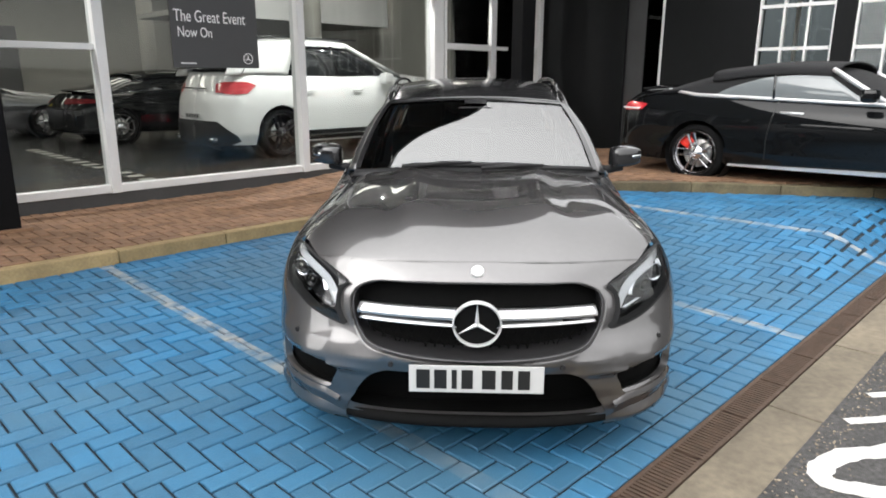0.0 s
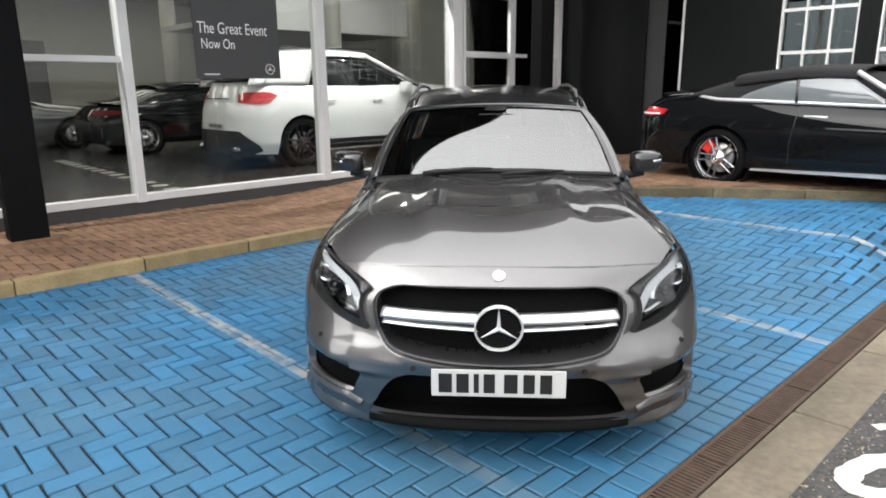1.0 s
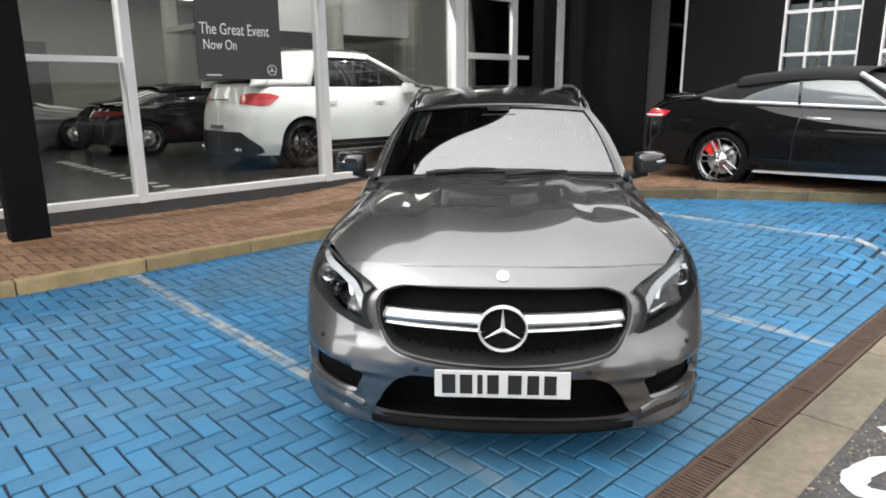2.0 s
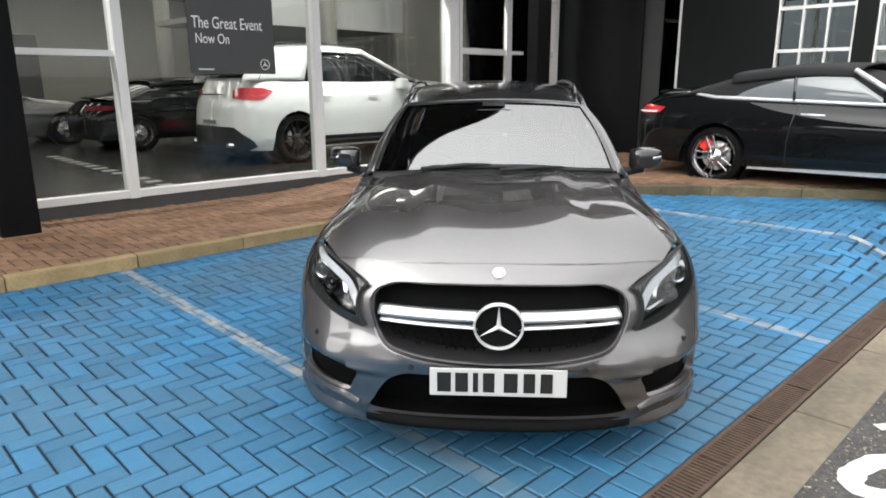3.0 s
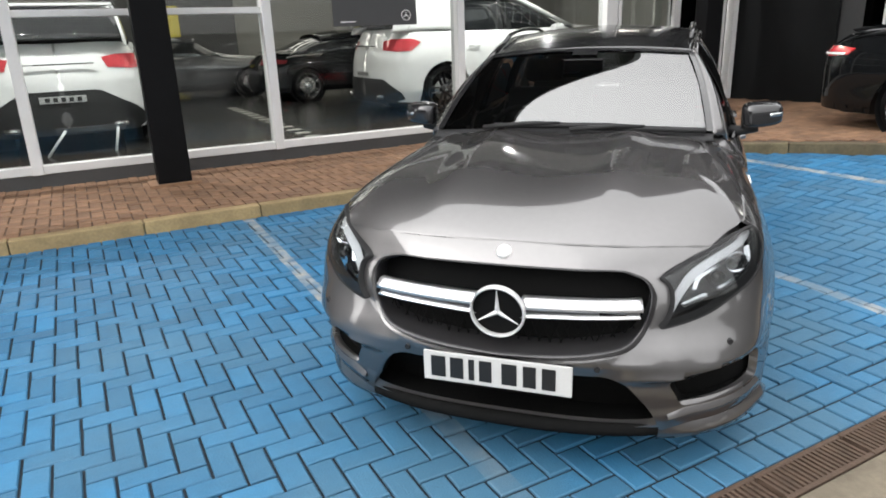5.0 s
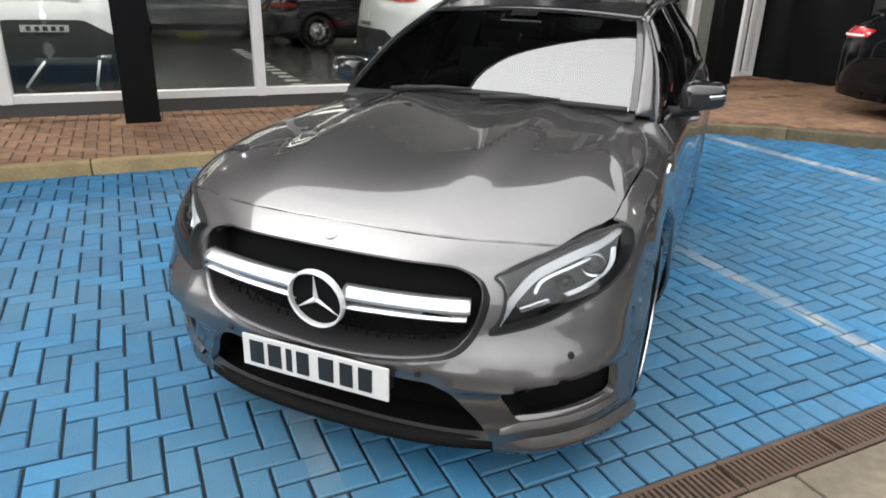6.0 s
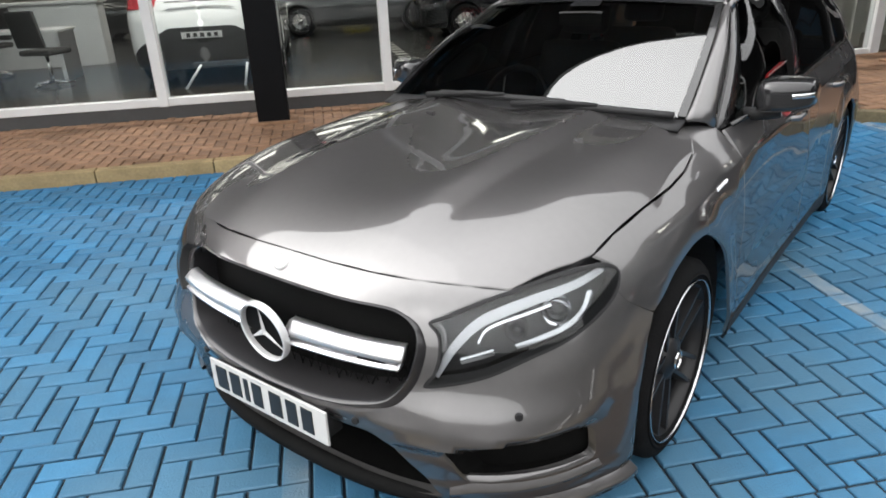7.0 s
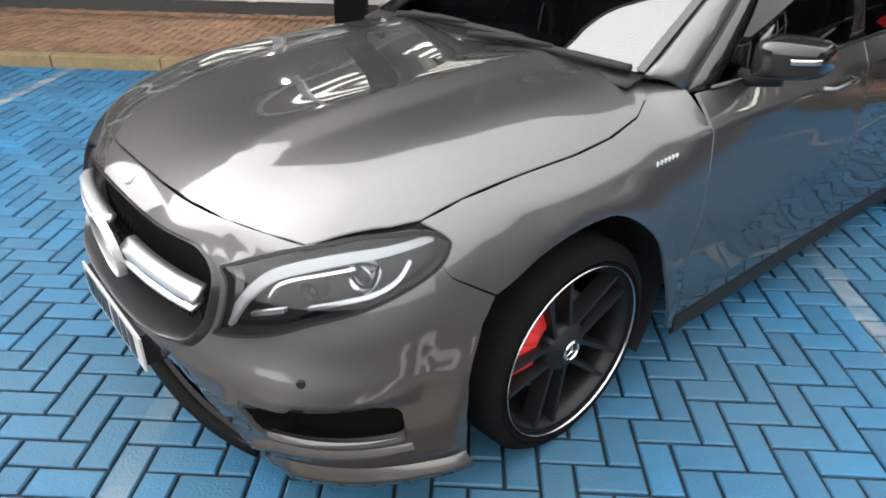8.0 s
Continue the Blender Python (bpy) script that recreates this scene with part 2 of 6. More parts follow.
def box_bm(x0, x1, y0, y1, z0, z1, bevel=0.0, bm=None, m=None):
    own = bmesh.new()
    bmesh.ops.create_cube(own, size=1, matrix=Matrix.LocRotScale(((x0 + x1) / 2, (y0 + y1) / 2, (z0 + z1) / 2), None, (abs(x1 - x0), abs(y1 - y0), abs(z1 - z0))))
    if bevel:
        bmesh.ops.bevel(own, geom=own.edges[:], offset=bevel, segments=2, affect="EDGES", profile=0.6)
    if m is not None:
        own.transform(m)
    if bm is None:
        return own
    return join_bm(bm, own)


def join_bm(bm, other):
    me = bpy.data.meshes.new("join")
    other.to_mesh(me)
    other.free()
    bm.from_mesh(me)
    bpy.data.meshes.remove(me)
    return bm


def box(name, x0, x1, y0, y1, z0, z1, mat, parent=None, label="", bevel=0.0, m=None):
    return part(name, box_bm(x0, x1, y0, y1, z0, z1, bevel, None, m), mat, parent, label)


def thing(name, m, label, category, group="", kind=""):
    ob = new(name)
    ob.matrix_world = m
    return tagged(ob, label, category, group, kind)


def lerp_table(table, v):
    """Smooth value from rows (v, value)."""
    if v <= table[0][0]:
        return table[0][1]
    for (a, fa), (b, fb) in zip(table, table[1:]):
        if v <= b:
            k = (v - a) / (b - a)
            return fa + (fb - fa) * (k * k * (3 - 2 * k) * 0.5 + k * 0.5)
    return table[-1][1]


def curve_table(table, v):
    """Value of a smooth curve through rows (v, value)."""
    if v <= table[0][0]:
        return table[0][1]
    for i in range(len(table) - 1):
        (a, fa), (b, fb) = table[i], table[i + 1]
        if v <= b:
            p, q = table[max(i - 1, 0)], table[min(i + 2, len(table) - 1)]
            ma, mb = (fb - p[1]) / (b - p[0]), (q[1] - fa) / (q[0] - a)
            k, h = (v - a) / (b - a), b - a
            return fa * (1 + 2 * k) * (1 - k) ** 2 + ma * h * k * (1 - k) ** 2 + fb * k * k * (3 - 2 * k) + mb * h * k * k * (k - 1)
    return table[-1][1]


def spline(points, n, closed=False):
    """n points along a Catmull-Rom curve through the points."""
    pts = [Vector(p) for p in points]
    k = len(pts)
    segs = k if closed else k - 1
    out = []
    total = n if closed else n - 1
    for i in range(n):
        u = i * segs / total
        j = min(int(u), segs - 1)
        f = u - j
        if closed:
            p0, p1, p2, p3 = pts[(j - 1) % k], pts[j % k], pts[(j + 1) % k], pts[(j + 2) % k]
        else:
            p1, p2 = pts[j], pts[j + 1]
            p0 = pts[j - 1] if j > 0 else p1 * 2 - p2
            p3 = pts[j + 2] if j + 2 < k else p2 * 2 - p1
        out.append(0.5 * ((2 * p1) + (p2 - p0) * f + (2 * p0 - 5 * p1 + 4 * p2 - p3) * f * f + (3 * p1 - p0 - 3 * p2 + p3) * f ** 3))
    return out


def loft(curves, n, steps=0, closed=False):
    """A grid through curves: each resampled to n points, with steps rows along them."""
    rows = [spline(c, n, closed) for c in curves]
    if steps:
        cols = [spline([r[i] for r in rows], steps) for i in range(n)]
        rows = [[cols[i][j] for i in range(n)] for j in range(steps)]
    verts = [v for r in rows for v in r]
    faces = []
    for j in range(len(rows) - 1):
        for i in range(n if closed else n - 1):
            a, b = j * n + i, j * n + (i + 1) % n
            faces.append((a, b, b + n, a + n))
    return verts, faces


def sheet_bm(verts, faces, thick):
    bm = bmesh.new()
    vs = [bm.verts.new(v) for v in verts]
    for f in faces:
        bm.faces.new([vs[i] for i in f])
    bmesh.ops.recalc_face_normals(bm, faces=bm.faces)
    if thick:
        bmesh.ops.solidify(bm, geom=bm.faces[:], thickness=thick)
    return bm


def tube_bm(points, radius, sides=8, bm=None, closed=False):
    own = bm or bmesh.new()
    pts = [Vector(p) for p in points]
    rings = []
    for i, p in enumerate(pts):
        if closed:
            d = pts[(i + 1) % len(pts)] - pts[i - 1]
        else:
            d = pts[min(i + 1, len(pts) - 1)] - pts[max(i - 1, 0)]
        d.normalize()
        up = Vector((0, 0, 1)) if abs(d.z) < 0.9 else Vector((1, 0, 0))
        a = d.cross(up).normalized()
        b = d.cross(a)
        r = radius[i] if isinstance(radius, (list, tuple)) else radius
        rings.append([own.verts.new(p + (a * math.cos(k * math.tau / sides) + b * math.sin(k * math.tau / sides)) * r) for k in range(sides)])
    for i in range(len(rings) if closed else len(rings) - 1):
        q, w = rings[i], rings[(i + 1) % len(rings)]
        for k in range(sides):
            own.faces.new((q[k], q[(k + 1) % sides], w[(k + 1) % sides], w[k]))
    if not closed:
        own.faces.new(rings[0][::-1])
        own.faces.new(rings[-1])
    return own


def lathe_bm(profile, sides=48, bm=None, m=None):
    """Revolve (radius, x) rows about the x axis."""
    own = bmesh.new()
    rings = []
    for r, x in profile:
        rings.append([own.verts.new((x, r * math.cos(k * math.tau / sides), r * math.sin(k * math.tau / sides))) for k in range(sides)])
    for q, w in zip(rings, rings[1:]):
        for k in range(sides):
            own.faces.new((q[k], q[(k + 1) % sides], w[(k + 1) % sides], w[k]))
    if m is not None:
        own.transform(m)
    return own if bm is None else join_bm(bm, own)


def inside(poly, x, y):
    hit, j = False, len(poly) - 1
    for i in range(len(poly)):
        (xi, yi), (xj, yj) = poly[i], poly[j]
        if (yi > y) != (yj > y) and x < (xj - xi) * (y - yi) / (yj - yi) + xi:
            hit = not hit
        j = i
    return hit
M_DARKGLASS = material("dark_car_glass", (0.01, 0.011, 0.012), 0.04, 0, 0.05, 10, spec=0.8)
# The pale reflection on this glass is put into its base colour
M_PALEGLASS = material("painted_reflection_glass", (0.16, 0.175, 0.18), 0.05, 0, 0.05, 10, spec=0.8)
# ---- the shape of a car's shell: a closed form that all its panels share ----
class Shell:
    """x across, y back from the nose, z up. Level outlines are superellipses at both ends; above z0 the shell domes over to ridge height."""

    def __init__(self, width, nose, ridge, length, z0=0.62, lf=0.75, lr=0.6, p=2.9, dome=6.0, tail=((0.0, 0.0), (2.0, 0.0))):
        self.width, self.nose, self.ridge, self.length, self.tail = width, nose, ridge, length, tail
        self.z0, self.lf, self.lr, self.p, self.dome = z0, lf, lr, p, dome

    def outline(self, a, z, rho=1.0):
        """a: 0 at the nose's middle, pi/2 where the side begins, then metres along the side, then pi/2 round the tail."""
        w, y0 = lerp_table(self.width, min(z, self.z0)), lerp_table(self.nose, min(z, self.z0))
        sgn, a = (-1 if a < 0 else 1), abs(a)
        end = self.length - lerp_table(self.tail, z)
        straight = end - self.lr - self.lf - y0
        if a <= math.pi / 2:
            r = (math.sin(a) ** self.p + abs(math.cos(a)) ** self.p) ** (-1 / self.p) * rho
            return sgn * w * r * math.sin(a), y0 + self.lf - self.lf * r * math.cos(a)
        a -= math.pi / 2
        if a <= straight:
            return sgn * w * rho, y0 + self.lf + a
        a = min(a - straight, math.pi / 2)
        r = (math.sin(a) ** self.p + abs(math.cos(a)) ** self.p) ** (-1 / self.p) * rho
        return sgn * w * r * math.cos(a), end - self.lr + self.lr * r * math.sin(a)

    def at(self, a, z):
        if z <= self.z0:
            x, y = self.outline(a, z)
            return x, y, z
        x, y = self.outline(a, z)
        for _ in range(4):
            k = min(0.9999, (z - self.z0) / (curve_table(self.ridge, y) - self.z0))
            x, y = self.outline(a, z, (1 - k * k) ** (1 / self.dome))
        return x, y, z

    def rho(self, x, y):
        w, y0 = lerp_table(self.width, self.z0), lerp_table(self.nose, self.z0)
        d = max(0.0, (y0 + self.lf - y) / self.lf)
        e = max(0.0, (y - (self.length - self.lr)) / self.lr)
        return ((abs(x) / w) ** self.p + d ** self.p + e ** self.p) ** (1 / self.p)

    def top(self, x, y):
        """Height of the dome over (x, y)."""
        return self.z0 + (curve_table(self.ridge, y) - self.z0) * math.sqrt(max(0.0, 1 - min(1.0, self.rho(x, y)) ** self.dome))

    def angle(self, x, y):
        """The a of a point of the dome."""
        w, y0 = lerp_table(self.width, self.z0), lerp_table(self.nose, self.z0)
        if y < y0 + self.lf:
            return math.atan2(x / w, (y0 + self.lf - y) / self.lf)
        return math.copysign(math.pi / 2 + y - y0 - self.lf, x)


BODY = Shell(
    width=((0.14, 0.872), (0.2, 0.896), (0.33, 0.912), (0.5, 0.910), (0.62, 0.905)),
    nose=((0.14, 0.085), (0.2, 0.055), (0.3, 0.02), (0.4, -0.004), (0.5, -0.012), (0.62, 0.0)),
    ridge=((-0.1, 0.905), (0.0, 0.925), (0.12, 0.947), (0.3, 0.977), (0.5, 1.004), (0.7, 1.027), (1.0, 1.052), (1.3, 1.066), (1.4, 1.078), (1.5, 1.12), (2.0, 1.25), (3.4, 1.3), (4.4, 1.25)),
    length=4.48, p=2.8, dome=5.6, tail=((0.3, 0.05), (0.6, 0.0), (0.8, 0.02), (1.1, 0.12)))
CAR_AT = (2.655, 1.61, 0.0, 0, 0, -47.6)


def panel(name, outline, mapping, mat, parent, label="", holes=(), step=0.035, edge=0.012, shift=0.0, mirror=False):
    """A smooth panel: an outline and holes in a flat domain, filled with an even net and carried onto the shell by mapping; its rims turn in by edge."""
    from mathutils.geometry import delaunay_2d_cdt

    def dense(poly):
        out = []
        for (x0, y0), (x1, y1) in zip(poly, poly[1:] + poly[:1]):
            k = max(1, round(math.hypot(x1 - x0, y1 - y0) / (step * 0.7)))
            out += [(x0 + (x1 - x0) * i / k, y0 + (y1 - y0) * i / k) for i in range(k)]
        return out

    loops = [dense(list(outline))] + [dense(list(h)) for h in holes]
    pts, cons = [], []
    for lp in loops:
        base = len(pts)
        pts += lp
        cons += [(base + i, base + (i + 1) % len(lp)) for i in range(len(lp))]
    rim = np.array(pts)
    xs, ys = rim[:, 0], rim[:, 1]
    nx, ny = int((xs.max() - xs.min()) / step) + 2, int((ys.max() - ys.min()) / step) + 2
    for i in range(nx):
        for j in range(ny):
            x, y = xs.min() + (i + 0.5 * (j % 2)) * step, ys.min() + j * step
            if inside(loops[0], x, y) and not any(inside(h, x, y) for h in loops[1:]):
                if ((rim[:, 0] - x) ** 2 + (rim[:, 1] - y) ** 2).min() > (0.55 * step) ** 2:
                    pts.append((x, y))
    v2, _, f2, *_ = delaunay_2d_cdt([Vector(p) for p in pts], cons, [], 0, 1e-6)
    faces = []
    for f in f2:
        cx, cy = sum(v2[i].x for i in f) / 3, sum(v2[i].y for i in f) / 3
        if inside(loops[0], cx, cy) and not any(inside(h, cx, cy) for h in loops[1:]):
            faces.append(tuple(f))
    e = 0.004
    verts, norms = [], []
    for p in v2:
        q = Vector(mapping(p.x, p.y))
        n = (Vector(mapping(p.x + e, p.y)) - Vector(mapping(p.x - e, p.y))).cross(Vector(mapping(p.x, p.y + e)) - Vector(mapping(p.x, p.y - e)))
        n = n.normalized() if n.length > 1e-12 else Vector((0, 0, 1))
        verts.append(q + n * shift)
        norms.append(n)
    if faces:
        a, b, c = faces[len(faces) // 2]
        if (verts[b] - verts[a]).cross(verts[c] - verts[a]).dot(norms[a]) < 0:
            faces = [f[::-1] for f in faces]
    if edge:
        count = {}
        for f in faces:
            for a, b in zip(f, f[1:] + f[:1]):
                count[(a, b)] = 1
        border = [(a, b) for a, b in count if (b, a) not in count]
        up, down = {}, {}
        for a in {i for ab in border for i in ab}:
            up[a] = len(verts)
            verts.append(verts[a].copy())
            norms.append(norms[a])
            down[a] = len(verts)
            verts.append(verts[a] - norms[a] * edge)
            norms.append(norms[a])
        faces += [(b, a, down[a], down[b]) for a, b in border]
    if mirror:
        verts = [Vector((-v.x, v.y, v.z)) for v in verts]
        norms = [Vector((-n.x, n.y, n.z)) for n in norms]
        faces = [tuple(f[::-1]) for f in faces]
    return piece(name, verts, faces, mat, parent, label, True, norms)


def both(outline):
    """An outline given on the positive side, from the middle round to the middle, made whole."""
    return list(outline) + [(-a, z) for a, z in reversed(outline) if abs(a) > 1e-6]


def smooth2(points, n, closed=True):
    return [(p.x, p.y) for p in spline([(x, y, 0) for x, y in points], n, closed)]


def wheel(parent, x, y, r, rim_r, width, side, spokes, mat_rim, mat_face, name="wheel", caliper=True, twin=True, lip=True, each=False, flip=False):
    """A wheel whose outer face looks along side; axle at (x, y, r)."""
    w = new(name)
    w.parent = parent
    w.matrix_parent_inverse = Matrix()
    w.location = (x, y, r)
    if side < 0:
        w.rotation_euler = (0, 0, math.pi)
    t = bmesh.new()
    lathe_bm([(rim_r - 0.012, -width), (rim_r + 0.02, -width - 0.004), (r - 0.035, -width + 0.004), (r - 0.006, -width + 0.03), (r, -width * 0.5), (r - 0.006, -0.03),
              (r - 0.02, -0.012), (r - 0.045, -0.002), (r - 0.06, 0.002), (rim_r + 0.03, 0.0), (rim_r + 0.012, -0.006), (rim_r - 0.012, -0.012)], 64, t)
    part("tyre", t, M_RUBBER, w, "", True)
    b = bmesh.new()
    lathe_bm([(rim_r + 0.004, -0.004), (rim_r + 0.008, -0.010), (rim_r - 0.012, -0.02), (rim_r - 0.022, -0.06), (rim_r - 0.03, -width + 0.02), (rim_r, -width)], 64, b)
    part("rim_barrel", b, mat_rim, w, "", True)
    if lip:
        b = bmesh.new()
        lathe_bm([(rim_r + 0.0042, -0.006), (rim_r + 0.0047, 0.0015), (rim_r + 0.0060, 0.0015), (rim_r + 0.0066, -0.006)], 64, b)
        part("rim_edge", b, M_MACHINED, w, "polished outer edge of the rim", True)
    star, face = bmesh.new(), bmesh.new()
    for i in range(spokes):
        ang = math.tau * (i + 0.25) / spokes
        rot = Matrix.Rotation(ang, 4, "X")
        for off in ((-0.16, 0.16) if twin else (0.0,)):
            r0, r1 = 0.045, rim_r - 0.006
            h0, h1 = (0.013, 0.011) if twin else (0.035, 0.026)
            t0, t1 = (off * 0.18, off * 0.26) if twin else (0, 0)
            single = bmesh.new() if each else star
            for bm, x0, x1, trim in ((single, -0.075, -0.022, 1.0), (face, -0.023, -0.0195, 0.75)):
                if each and bm is face:
                    continue
                vs = []
                for rr, tt, hh, dx in ((r0, t0, h0, -0.018), (r1, t1, h1, 0.004)):
                    for sy in (-1, 1):
                        for xx in (x0, x1):
                            taper = 0.6 if xx == x1 else 1.0
                            vs.append(bm.verts.new(rot @ Vector((xx + dx, tt * r1 / 0.25 + sy * hh * trim * taper, rr))))
                for q in ((0, 1, 3, 2), (4, 6, 7, 5), (0, 4, 5, 1), (2, 3, 7, 6), (1, 5, 7, 3), (0, 2, 6, 4)):
                    bm.faces.new([vs[k] for k in q])
            if each:
                part("spoke", single, mat_rim, w)
    if each:
        star.free()
        face.free()
    else:
        part("rim_star", star, mat_rim, w)
        part("rim_face", face, mat_face, w)
    h = bmesh.new()
    lathe_bm([(0.0, -0.016), (0.03, -0.018), (0.036, -0.024), (0.072, -0.034), (0.085, -0.05), (0.085, -0.1)], 32, h)
    part("hub", h, mat_rim, w, "", True)
    c = bmesh.new()
    lathe_bm([(0.027, -0.0165), (0.030, -0.0125), (0.034, -0.0165)], 32, c)
    for k in range(3):
        star_arm(c, Matrix.Rotation(math.tau * k / 3, 4, "X"), 0.028, 0.005, -0.0155)
    part("centre_cap", c, M_CHROME, w, "chrome centre cap")
    d = bmesh.new()
    lathe_bm([(0.08, -0.085), (0.16, -0.085), (0.165, -0.1), (0.08, -0.1)], 48, d)
    part("brake_disc", d, M_DISC, w, "", True)
    if caliper:
        cb = bmesh.new()
        for k in range(5 if each else 3):
            a0 = math.radians(150 + k * 14) if side > 0 or flip else math.radians(30 - k * 14)
            box_bm(-0.12, -0.055, -0.024, 0.024, 0.118, 0.208, 0.01, cb, Matrix.Rotation(a0 - math.pi / 2 + math.radians(28) * (-1 if side > 0 or flip else 1), 4, "X"))
        part("brake_caliper", cb, M_CALIPER, w, "red painted brake caliper", True)
    return w


def star_arm(bm, m, length, half, x):
    """One tapered arm of a three-armed ornament in the plane across x, with a ridge."""
    vs = [bm.verts.new(m @ Vector(v)) for v in ((x, -half, 0.0), (x, half, 0.0), (x, 0.0, length), (x + half * 0.7, 0.0, 0.0))]
    bm.faces.new((vs[0], vs[3], vs[2]))
    bm.faces.new((vs[3], vs[1], vs[2]))
    bm.faces.new((vs[0], vs[2], vs[1]))


def strip(a0, a1, steps, shell, zf, hf, out, mirror=1, lean=0.0):
    """A ledge that follows the shell: rings of a flat blade from a0 to a1; zf, hf, out: height, thickness and reach at a share of the way."""
    rows = []
    for i in range(steps + 1):
        k = i / steps
        a = a0 + (a1 - a0) * k
        z, h, o = zf(k), hf(k), out(k)
        p = Vector(shell.at(a, z))
        q = Vector(shell.at(a + 0.01, z)) - Vector(shell.at(a - 0.01, z))
        n = Vector((q.y, -q.x, 0)).normalized() * math.copysign(1, 1)
        if n.dot(p - Vector((0, 1.6, z))) < 0:
            n = -n
        ring = [p - n * (0.02 + lean) + Vector((0, 0, h)), p + n * (o * 0.75 - lean) + Vector((0, 0, h * 0.95)), p + n * o + Vector((0, 0, h * 0.35)), p + n * o + Vector((0, 0, 0)), p - n * 0.02]
        rows.append([Vector((v.x * mirror, v.y, v.z)) for v in ring])
    verts = [v for r in rows for v in r]
    m = 5
    faces = []
    for j in range(steps):
        for i in range(m):
            b, c = j * m + i, j * m + (i + 1) % m
            faces.append((b, c, c + m, b + m))
    faces += [tuple(range(m)), tuple(range(steps * m + m - 1, steps * m - 1, -1))]
    bm = bmesh.new()
    vs = [bm.verts.new(v) for v in verts]
    for f in faces:
        bm.faces.new([vs[i] for i in f])
    return bm


def arm_points(points, side):
    return [(p[0] * side, p[1], p[2]) for p in points]


ARCH = [(0.570, 0.15), (0.555, 0.36), (0.575, 0.52), (0.625, 0.64), (0.70, 0.722), (0.80, 0.765), (0.92, 0.776), (1.05, 0.752), (1.19, 0.675), (1.30, 0.57), (1.37, 0.44), (1.39, 0.30), (1.39, 0.15)]


def main_car():
    car = thing("parked_car", pose(*CAR_AT), "dark grey metallic compact crossover parked on blue pavers", "car")
    S = BODY

    def skin(a, z):
        x, y, zz = S.at(a, z)
        b = abs(a)
        if b < 1.3 and 0.42 < z < 0.70:
            # soft bulge below the grille
            y -= 0.018 * math.exp(-((z - 0.505) / (0.085 if z > 0.505 else 0.035)) ** 2) * min(1.0, (1.3 - b) / 0.5)
        if 0.3 < b < 1.05 and 0.42 < z < 0.9:
            # the lamps sit back from the grille
            k = min(1.0, (b - 0.3) / 0.26) * min(1.0, (1.05 - b) / 0.4) * min(1.0, (z - 0.42) / 0.1) * min(1.0, (0.9 - z) / 0.1)
            y += 0.026 * k * k * (3 - 2 * k)
        if 0.4 < b < 1.15 and z < 0.8:
            # the bumper swells below the lamps to a crease over its side intakes
            zl, zc = 0.628 + 0.25 * (b - 0.56), lerp_table(((0.4, 0.445), (0.6, 0.452), (0.8, 0.488), (1.0, 0.495), (1.3, 0.485)), b)
            k = (zl - z) / (zl - zc) if z > zc else 1 - (zc - z) / 0.022
            k = max(0.0, k) * min(1.0, (b - 0.4) / 0.2) * min(1.0, (1.15 - b) / 0.4) * 0.038
            y -= k * math.cos(b)
            x += math.copysign(k * math.sin(b), x)
        if b < 1.45 and z < 0.56:
            # the bumper turns under above its side intakes
            k = min(1.0, max(0.0, (0.545 - z) / 0.05)) * min(1.0, max(0.0, (z - 0.27) / 0.05)) * min(1.0, max(0.0, (b - 0.42) / 0.15)) * min(1.0, max(0.0, (1.42 - b) / 0.2))
            k = k * k * (3 - 2 * k) * 0.006
            y += k * max(0.0, math.cos(b))
            x -= math.copysign(k * math.sin(b), x)
        if b > 0.9:
            # crease below the shoulder, swelling round the wheel openings
            crease = 0.855 + 0.046 * (b - 1.27)
            d = 0.015 * math.exp(-math.hypot(z - crease, 0.004) / (0.045 if z > crease else 0.06)) * min(1.0, max(0.0, (b - 1.22) / 0.35))
            d -= 0.012 * math.exp(-((z - 0.60) / 0.10) ** 2) * min(1.0, max(0.0, (b - 2.2) / 0.3)) * min(1.0, max(0.0, (3.7 - b) / 0.3))
            for yc in (0.95, 3.70):
                r = math.hypot(y - yc, z - 0.35)
                d += 0.013 * math.exp(-((r - 0.45) / 0.07) ** 2)
            x += math.copysign(d, x)
        return x, y, zz

    def hoodmap(x, y):
        z = S.top(x, y)
        # two soft power creases and the shallow dish between them
        c = 0.305 + 0.035 * (y - 0.2)
        d = abs(x) - c
        if d < 0:
            h = math.exp(-(d / 0.17) ** 2)
        else:
            q = d / 0.095
            h = 1 - (math.hypot(q, 0.12) - math.hypot(q - 1, 0.12) + 1) / 2
        z += 0.020 * h * min(1, max(0, (y - 0.10) / 0.45))
        z += 0.007 * math.exp(-((abs(x) - 0.63) / 0.085) ** 2) * min(1, max(0, (y - 0.22) / 0.4))
        return x, y, z

    def ya(y):
        return math.pi / 2 + y - 0.75

    # bonnet
    hood_half = [(0.0, 0.118), (0.16, 0.119), (0.31, 0.130), (0.45, 0.157), (0.57, 0.202), (0.66, 0.252), (0.68, 0.285), (0.72, 0.362), (0.75, 0.42), (0.772, 0.485),
                 (0.776, 0.60), (0.780, 0.80), (0.785, 1.0), (0.778, 1.15), (0.755, 1.30), (0.72, 1.38), (0.67, 1.42), (0.55, 1.385), (0.3, 1.325), (0.0, 1.30)]
    panel("bonnet", both(hood_half), hoodmap, M_PAINT, car, "grey metallic bonnet with two raised creases", step=0.03)

